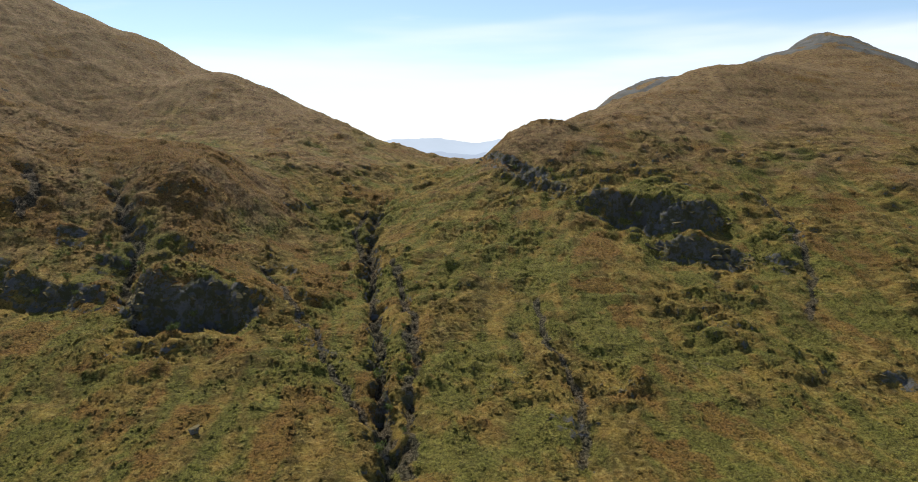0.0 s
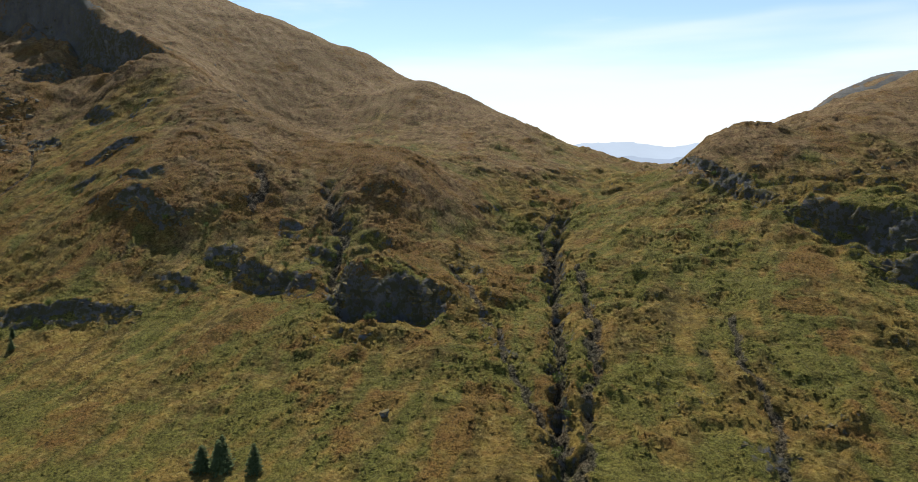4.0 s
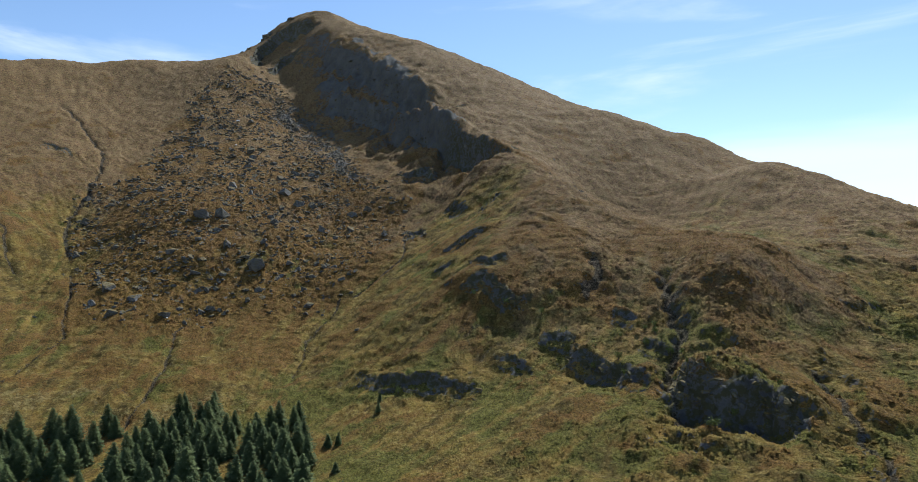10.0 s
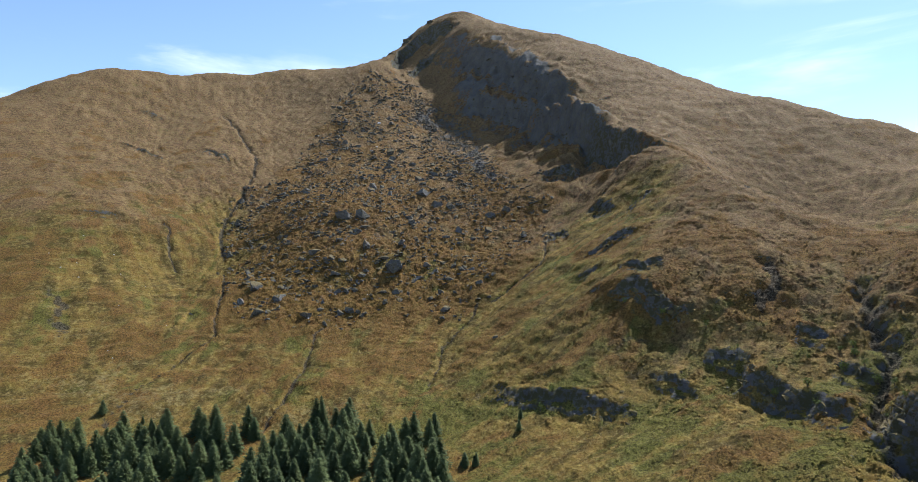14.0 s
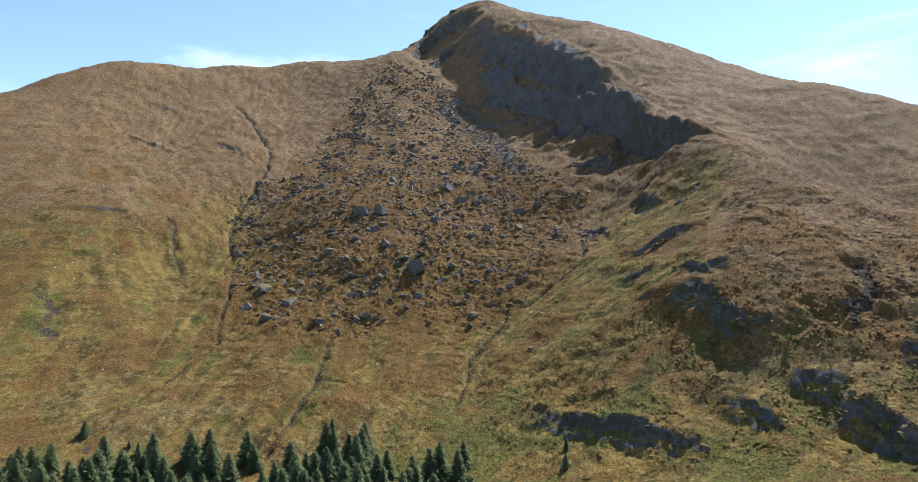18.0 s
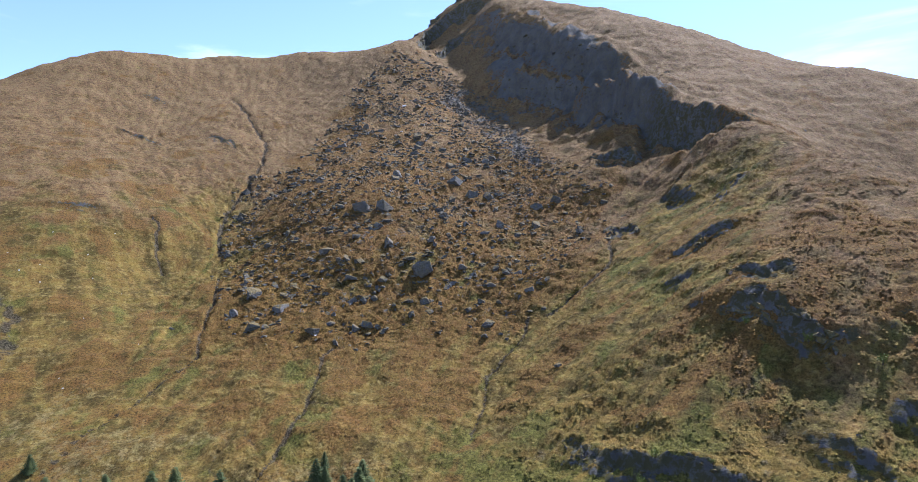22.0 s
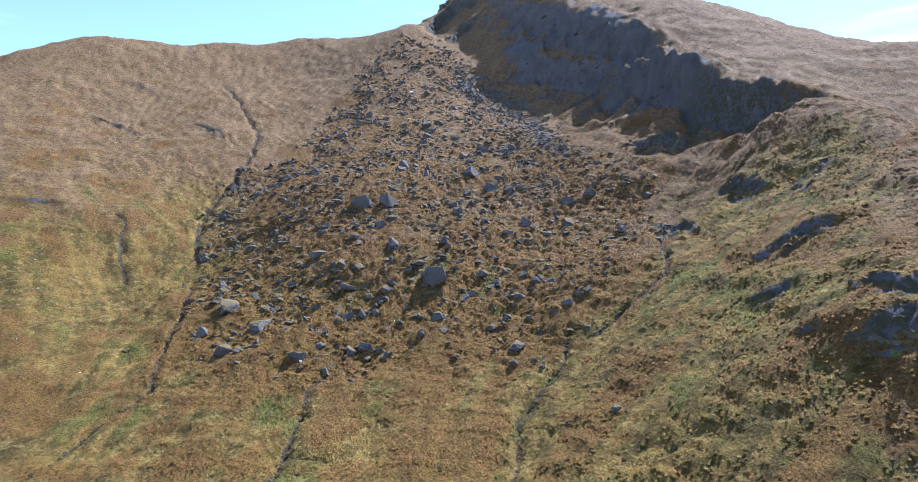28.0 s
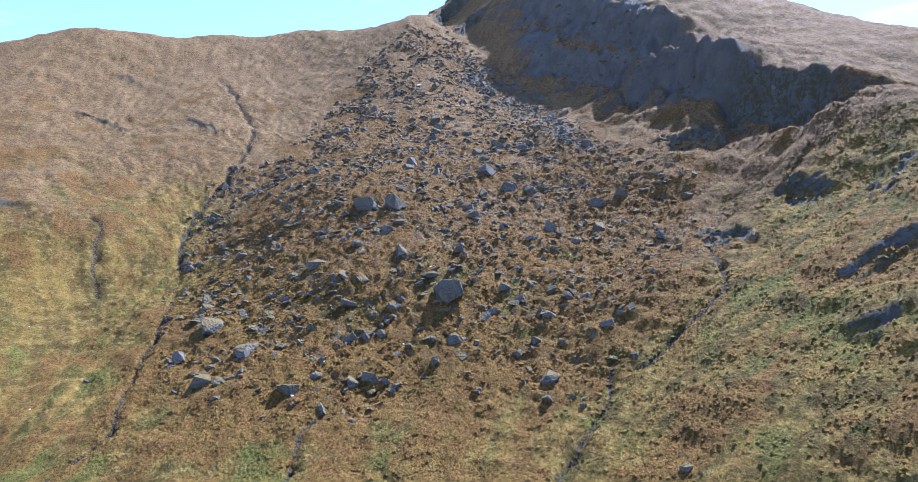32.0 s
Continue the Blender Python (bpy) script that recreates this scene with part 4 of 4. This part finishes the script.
def set_down(made, spots, sizes, sink=0.0, turn=None):
    """Copies of the made things at spots on the plan; the first spots take the made ones themselves."""
    heights = terrain(np.array([s[0] for s in spots]), np.array([s[1] for s in spots]))[0]
    for k, ((x, y), size, z) in enumerate(zip(spots, sizes, heights)):
        m = pose(x, y, z - sink * size, 0, 0, random.uniform(0, 360)) @ Matrix.Scale(size, 4)
        ob = made[k % len(made)]
        if k < len(made):
            ob.matrix_basis = m
        else:
            ob = copy_thing(ob, Matrix())
            ob.matrix_basis = m


random.seed(5)
spots = list(CLUMPED_SPRUCES)
for corners in WOODS.values():
    cx, cy = [c[0] for c in corners], [c[1] for c in corners]
    tries = int((max(cx) - min(cx)) * (max(cy) - min(cy)) / 3.0)
    tx, ty = np.array([random.uniform(min(cx), max(cx)) for _ in range(tries)]), np.array([random.uniform(min(cy), max(cy)) for _ in range(tries)])
    inner = inside(tx, ty, corners, 1.5) > 0.5
    open_ground = grain(tx / 15.0, ty / 15.0, 9) < 0.02
    for x, y in zip(tx[inner & open_ground], ty[inner & open_ground]):
        if all((x - a) ** 2 + (y - b) ** 2 > 5.2 ** 2 for a, b in spots):
            spots.append((x, y))
sizes = [random.uniform(0.8, 1.2) for _ in CLUMPED_SPRUCES] + [random.choice((0.55, 0.75, 0.85, 0.95, 1.05, 1.15)) * random.uniform(0.92, 1.08) for _ in spots[len(CLUMPED_SPRUCES):]]
made = [tagged(spruce(s, 12.5), "dark green young spruce on the grassy valley slope", "tree", "spruces of the plantation") for s in range(6)]
set_down(made, spots, sizes)
made = [tagged(spruce(s, 5.2), "small dark spruce standing alone in the grass", "tree", "lone spruces") for s in (21, 22, 23)]
set_down(made, LONE_SPRUCES + YOUNG_SPRUCES, [1.9, 1.5, 1.7, 1.3, 0.8, 0.9, 1.9] + [random.uniform(0.7, 1.2) for _ in LONE_SPRUCES[7:] + YOUNG_SPRUCES])
made = [tagged(bush(s, 3.4), "scrubby green bush clinging to the broken ground", "bush", "bushes of the crags") for s in (31, 32, 33)]
set_down(made, BUSHES, [random.uniform(0.45, 1.2) for _ in BUSHES])


def boulder_mesh(seed, points=15):
    """An angular block about one metre wide: the hull of scattered corners."""
    rng = random.Random(seed)
    bm = bmesh.new()
    flat, long = rng.uniform(0.5, 0.85), rng.uniform(0.65, 1.0)
    for _ in range(points):
        v = Vector([rng.gauss(0, 1) for _ in range(3)]).normalized() * rng.uniform(0.36, 0.6)
        v = Vector([math.copysign(abs(c) ** 0.7, c) for c in v])
        bm.verts.new((v.x, v.y * long, v.z * flat))
    bmesh.ops.convex_hull(bm, input=bm.verts)
    loose = [v for v in bm.verts if not v.link_faces]
    bmesh.ops.delete(bm, geom=loose, context="VERTS")
    return bm


def block_arrays(seed, points=11):
    bm = boulder_mesh(seed, points)
    bm.verts.ensure_lookup_table()
    bm.verts.index_update()
    co, faces = np.array([v.co[:] for v in bm.verts]), [[v.index for v in f.verts] for f in bm.faces]
    bm.free()
    return co, np.array(faces)


BLOCKS = [block_arrays(300 + k, 9 + k % 4) for k in range(10)]


def heap(name, items, stuff):
    """Many blocks in one mesh: (x, y, z, size x, y, z, turn, tilt)."""
    verts, faces, start = [], [], 0
    for k, (x, y, z, sx, sy, sz, turn, tilt) in enumerate(items):
        co, tris = BLOCKS[k % len(BLOCKS)]
        c, s = math.cos(turn), math.sin(turn)
        p = co * (sx, sy, sz)
        p = np.stack([p[:, 0] * math.cos(tilt) + p[:, 2] * math.sin(tilt), p[:, 1], p[:, 2] * math.cos(tilt) - p[:, 0] * math.sin(tilt)], -1)
        verts.append(np.stack([c * p[:, 0] - s * p[:, 1] + x, s * p[:, 0] + c * p[:, 1] + y, p[:, 2] + z], -1))
        faces.append(tris + start)
        start += len(co)
    me = bpy.data.meshes.new(name)
    me.from_pydata(np.concatenate(verts).tolist(), [], np.concatenate(faces).tolist())
    me.materials.append(stuff)
    return new(name, me)


# crags: broken blocks standing out of the steps in the hillside
random.seed(11)
BLOCK_SHAPES = []
for co, tris in BLOCKS:
    me = bpy.data.meshes.new("rock")
    me.from_pydata(co.tolist(), [], tris.tolist())
    me.materials.append(CRAG_ROCK)
    BLOCK_SHAPES.append(me)
for name, (line, drop, sharp, reach) in CRAGS.items():
    p = np.array(line, float)
    steps = np.hypot(*(p[1:] - p[:-1]).T)
    ends = np.cumsum(steps)
    count = int(min(90, max(6, ends[-1] * drop / 24.0)))
    great = 3.0 if name.endswith("step") else 1.3 if name.startswith("arete") else 1.0
    xs, ys, turns = [], [], []
    for _ in range(count):
        s = random.uniform(0.04, 0.96) * ends[-1]
        k = min(int(np.searchsorted(ends, s)), len(steps) - 1)
        d = (p[k + 1] - p[k]) / steps[k]
        off = random.gauss(-0.3, 0.5) * sharp * 1.2
        q = p[k] + (s - ends[k] + steps[k]) * d + off * np.array([-d[1], d[0]])
        xs.append(q[0]); ys.append(q[1]); turns.append(math.degrees(math.atan2(d[1], d[0])) + random.gauss(0, 22))
    zs = terrain(np.array(xs), np.array(ys))[0]
    crag = tagged(new("crag"), "dark broken schist crag jutting from the grassy slope", "crag", "crags of the hillside")
    crag.location = (xs[0], ys[0], zs[0])
    for x, y, z, turn in zip(xs, ys, zs, turns):
        size = great * random.uniform(1.0, 1.6 + 0.18 * min(drop, 14))
        rock = new("rock", random.choice(BLOCK_SHAPES))
        rock.parent = crag
        rock.matrix_basis = Matrix.Translation((-xs[0], -ys[0], -zs[0])) @ pose(x, y, z - 0.45 * size, random.gauss(0, 10), random.gauss(8, 10), turn) @ Matrix.Diagonal((size * random.uniform(1.0, 2.0), size * random.uniform(0.7, 1.2), size * random.uniform(0.8, 1.6), 1))

# the rockfall below the summit cliff: great boulders first, then smaller and smaller
shapes = []
for k in range(12):
    bm = boulder_mesh(500 + k, 13 + k % 5)
    bmesh.ops.bevel(bm, geom=bm.edges[:], offset=0.012, segments=1, affect="EDGES")
    me = bpy.data.meshes.new("boulder")
    bm.to_mesh(me)
    bm.free()
    me.materials.append(ROCK)
    shapes.append(me)


def boulder(k, x, y, z, size, label, group):
    ob = new("boulder", shapes[k % len(shapes)])
    tilt = (random.gauss(0, 22), random.gauss(0, 22), random.uniform(0, 360))
    ob.matrix_world = pose(x, y, z - 0.02 * size, *tilt) @ Matrix.Diagonal((size, size * random.uniform(0.65, 0.95), size * random.uniform(0.8, 1.15), 1))
    return tagged(ob, label, "boulder", group)


random.seed(13)
placed = [(x, y, w, "great angular grey boulder lying in the rockfall") for x, y, w in GREAT_BOULDERS] + [(x, y, w, "grey boulder lying among the grass and stones") for x, y, w in OUTLYING_BOULDERS + STRAY_BOULDERS]
placed.append((*LONE_STONE, 5.2, "lone dark boulder in the grass"))
fx, fy = [c[0] for c in BOULDER_FIELD], [c[1] for c in BOULDER_FIELD]
cx, cy = np.array([random.uniform(min(fx), max(fx)) for _ in range(100000)]), np.array([random.uniform(min(fy), max(fy)) for _ in range(100000)])
thick = inside(cx, cy, BOULDER_FIELD, 14.0) * smooth(-0.6, 0.5, fractal(cx, cy, 26.0, 3, 201)) * (0.28 + 0.42 * smooth(-440, -560, cx)) * smooth(-375, -420, cx)
chosen = [(x, y) for x, y, t in zip(cx, cy, thick) if random.random() < t]
for x, y in chosen[:300]:
    placed.append((x, y, 3.0 + 6.5 * random.random() ** 1.8, "grey lichened boulder half sunk in the rockfall turf"))
heights = terrain(np.array([q[0] for q in placed]), np.array([q[1] for q in placed]))[0]
for k, ((x, y, w, label), z) in enumerate(zip(placed, heights)):
    boulder(k, x, y, z, 0.82 * w, label, "boulders of the rockfall")


def scatter(name, spots, low, high, power, label, sink=-0.04):
    zs = terrain(np.array([s[0] for s in spots]), np.array([s[1] for s in spots]))[0]
    items = []
    for (x, y), z in zip(spots, zs):
        size = low + (high - low) * random.random() ** power
        items.append((x, y, z + sink * size, size, size * random.uniform(0.6, 1.0), size * random.uniform(0.5, 0.9), random.uniform(0, 6.28), random.gauss(0, 0.3)))
    return tagged(heap(name, items, ROCK), label, "stones", kind="stuff")


scatter("rockfall_stones", chosen[300:9500], 0.8, 5.2, 2.6, "grey stones strewn over rust-brown turf below the cliff")
sx, sy = [c[0] for c in SCREE], [c[1] for c in SCREE]
px, py = np.array([random.uniform(min(sx), max(sx)) for _ in range(15000)]), np.array([random.uniform(min(sy), max(sy)) for _ in range(15000)])
on = inside(px, py, SCREE, 12.0) * smooth(-0.6, 0.3, fractal(px, py, 25.0, 2, 207))
scatter("scree", [(x, y) for x, y, t in zip(px, py, on) if random.random() < t], 0.7, 3.2, 2.4, "pale grey scree below the shaded cliff")
# a few pale stones, bright against the turf
quartz, nodes = material("pale_stone")
spot = nodes.put("ShaderNodeNewGeometry", 0)
finish(nodes, nodes.mix(nodes.noise(spot, 1.2, 5.0), (0.42, 0.41, 0.39), (0.68, 0.67, 0.64)), 0.8, nodes.noise(spot, 2.0, 5.0), 0.5, 0.2)
random.seed(19)
pale_spots = PALE_STONES + [(random.uniform(-640, -420), random.uniform(20, 110)) for _ in range(14)] + [(random.uniform(-560, -400), random.uniform(170, 330)) for _ in range(10)]
pale_heights = terrain(np.array([q[0] for q in pale_spots]), np.array([q[1] for q in pale_spots]))[0]
for k, ((x, y), z) in enumerate(zip(pale_spots, pale_heights)):
    size = (4.5, 3.5, 3.5)[k] if k < 3 else random.uniform(0.7, 1.3)
    me = shapes[(k * 5) % len(shapes)].copy()
    me.materials.clear()
    me.materials.append(quartz)
    ob = new("pale_stone", me)
    ob.matrix_world = pose(x, y, z + 0.15 * size, 0, 0, random.uniform(0, 360)) @ Matrix.Diagonal((size, 0.8 * size, 0.7 * size, 1))
    tagged(ob, "pale weathered stone bright against the brown turf", "stone", "pale stones")
# loose stones in the beds of the gullies
beds = []
for line, depth, width in GULLIES.values():
    p = np.array(line, float)
    for a, b in zip(p[:-1], p[1:]):
        for _ in range(int(np.hypot(*(b - a)) * 0.16)):
            q = a + random.random() * (b - a)
            beds.append((q[0] + random.gauss(0, 0.6 * width), q[1] + random.gauss(0, 0.6 * width)))
scatter("burn_stones", beds, 0.3, 1.3, 2.5, "grey stones in the beds of the burns")


# tussocks of moor grass and heather, each a low ragged tuft
def tussocks(count, low, high):
    rng = np.random.default_rng(17)
    x, y = rng.uniform(-600, 230, count), rng.uniform(110, 470, count)
    keep = fractal(x, y, 24.0, 3, 301) + 0.25 > rng.uniform(-0.7, 0.9, count)
    x, y = x[keep], y[keep]
    z, rock, wet, moor, bracken, flush, streak, lush, stony = terrain(x, y)
    grassy = rock < 0.4
    x, y, z = x[grassy], y[grassy], z[grassy]
    masks = dict(rock=rock, wet=wet, moor=moor, bracken=bracken, flush=flush, streak=streak, lush=lush, stony=stony)
    n, sides = len(x), 5
    size = rng.uniform(low, high, n) ** 1.0
    angle = rng.uniform(0, 6.28, n)[:, None] + np.arange(sides) * 2 * np.pi / sides
    reach = size[:, None] * rng.uniform(0.35, 0.65, (n, sides))
    ring = np.stack([x[:, None] + np.cos(angle) * reach, y[:, None] + np.sin(angle) * reach, np.repeat(z[:, None] - 0.15, sides, 1)], -1)
    tip = np.stack([x + rng.normal(0, 0.12, n) * size, y + rng.normal(0, 0.12, n) * size, z + size * rng.uniform(0.2, 0.5, n)], -1)[:, None]
    co = np.concatenate([ring, tip], 1).reshape(-1, 3)
    base = np.arange(n)[:, None] * (sides + 1)
    tris = np.concatenate([np.stack([base[:, 0] + k, base[:, 0] + (k + 1) % sides, base[:, 0] + sides], -1) for k in range(sides)])
    me = bpy.data.meshes.new("moor_grass")
    me.vertices.add(len(co))
    me.vertices.foreach_set("co", co.astype(np.float32).ravel())
    me.loops.add(tris.size)
    me.loops.foreach_set("vertex_index", tris.astype(np.int32).ravel())
    me.polygons.add(len(tris))
    me.polygons.foreach_set("loop_start", np.arange(0, tris.size, 3, dtype=np.int32))
    me.update(calc_edges=True)
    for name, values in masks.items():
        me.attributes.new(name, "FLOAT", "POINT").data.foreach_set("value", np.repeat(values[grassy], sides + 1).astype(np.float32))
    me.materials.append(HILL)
    return tagged(new("moor_grass", me), "tussocks of olive and brown moor grass on the slopes", "grass", kind="stuff")


tussocks(190000, 0.7, 1.8)


# ---- the hills far beyond the col ----
def far_range(name, distance, base, peak, seed, low, high, tint, label):
    """A hazy ridge on an arc round the col, with a rounded crest line and some depth."""
    bm = bmesh.new()
    rows = []
    for k in range(161):
        a = radians(low + (high - low) * k / 160)
        f = noise.fractal(Vector((k * 0.045, seed, 0)), 0.9, 2.0, 5)
        top = base + (peak - base) * max(0.08, min(1.0, 0.62 + 0.55 * f))
        row = []
        for out, share in ((-700, 0.0), (-380, 0.45), (-160, 0.8), (0, 1.0), (260, 0.55), (600, 0.0)):
            wob = 40 * noise.noise(Vector((k * 0.2, out * 0.01, seed)))
            r = distance + out + wob
            row.append(bm.verts.new((math.sin(a) * r, math.cos(a) * r, -60 + (top + 60) * share + (0.15 * wob if 0 < share < 1 else 0))))
        rows.append(row)
    for a, b in zip(rows[:-1], rows[1:]):
        for j in range(len(a) - 1):
            f = bm.faces.new((a[j], b[j], b[j + 1], a[j + 1]))
            f.smooth = True
    me = bpy.data.meshes.new(name)
    bm.to_mesh(me)
    bm.free()
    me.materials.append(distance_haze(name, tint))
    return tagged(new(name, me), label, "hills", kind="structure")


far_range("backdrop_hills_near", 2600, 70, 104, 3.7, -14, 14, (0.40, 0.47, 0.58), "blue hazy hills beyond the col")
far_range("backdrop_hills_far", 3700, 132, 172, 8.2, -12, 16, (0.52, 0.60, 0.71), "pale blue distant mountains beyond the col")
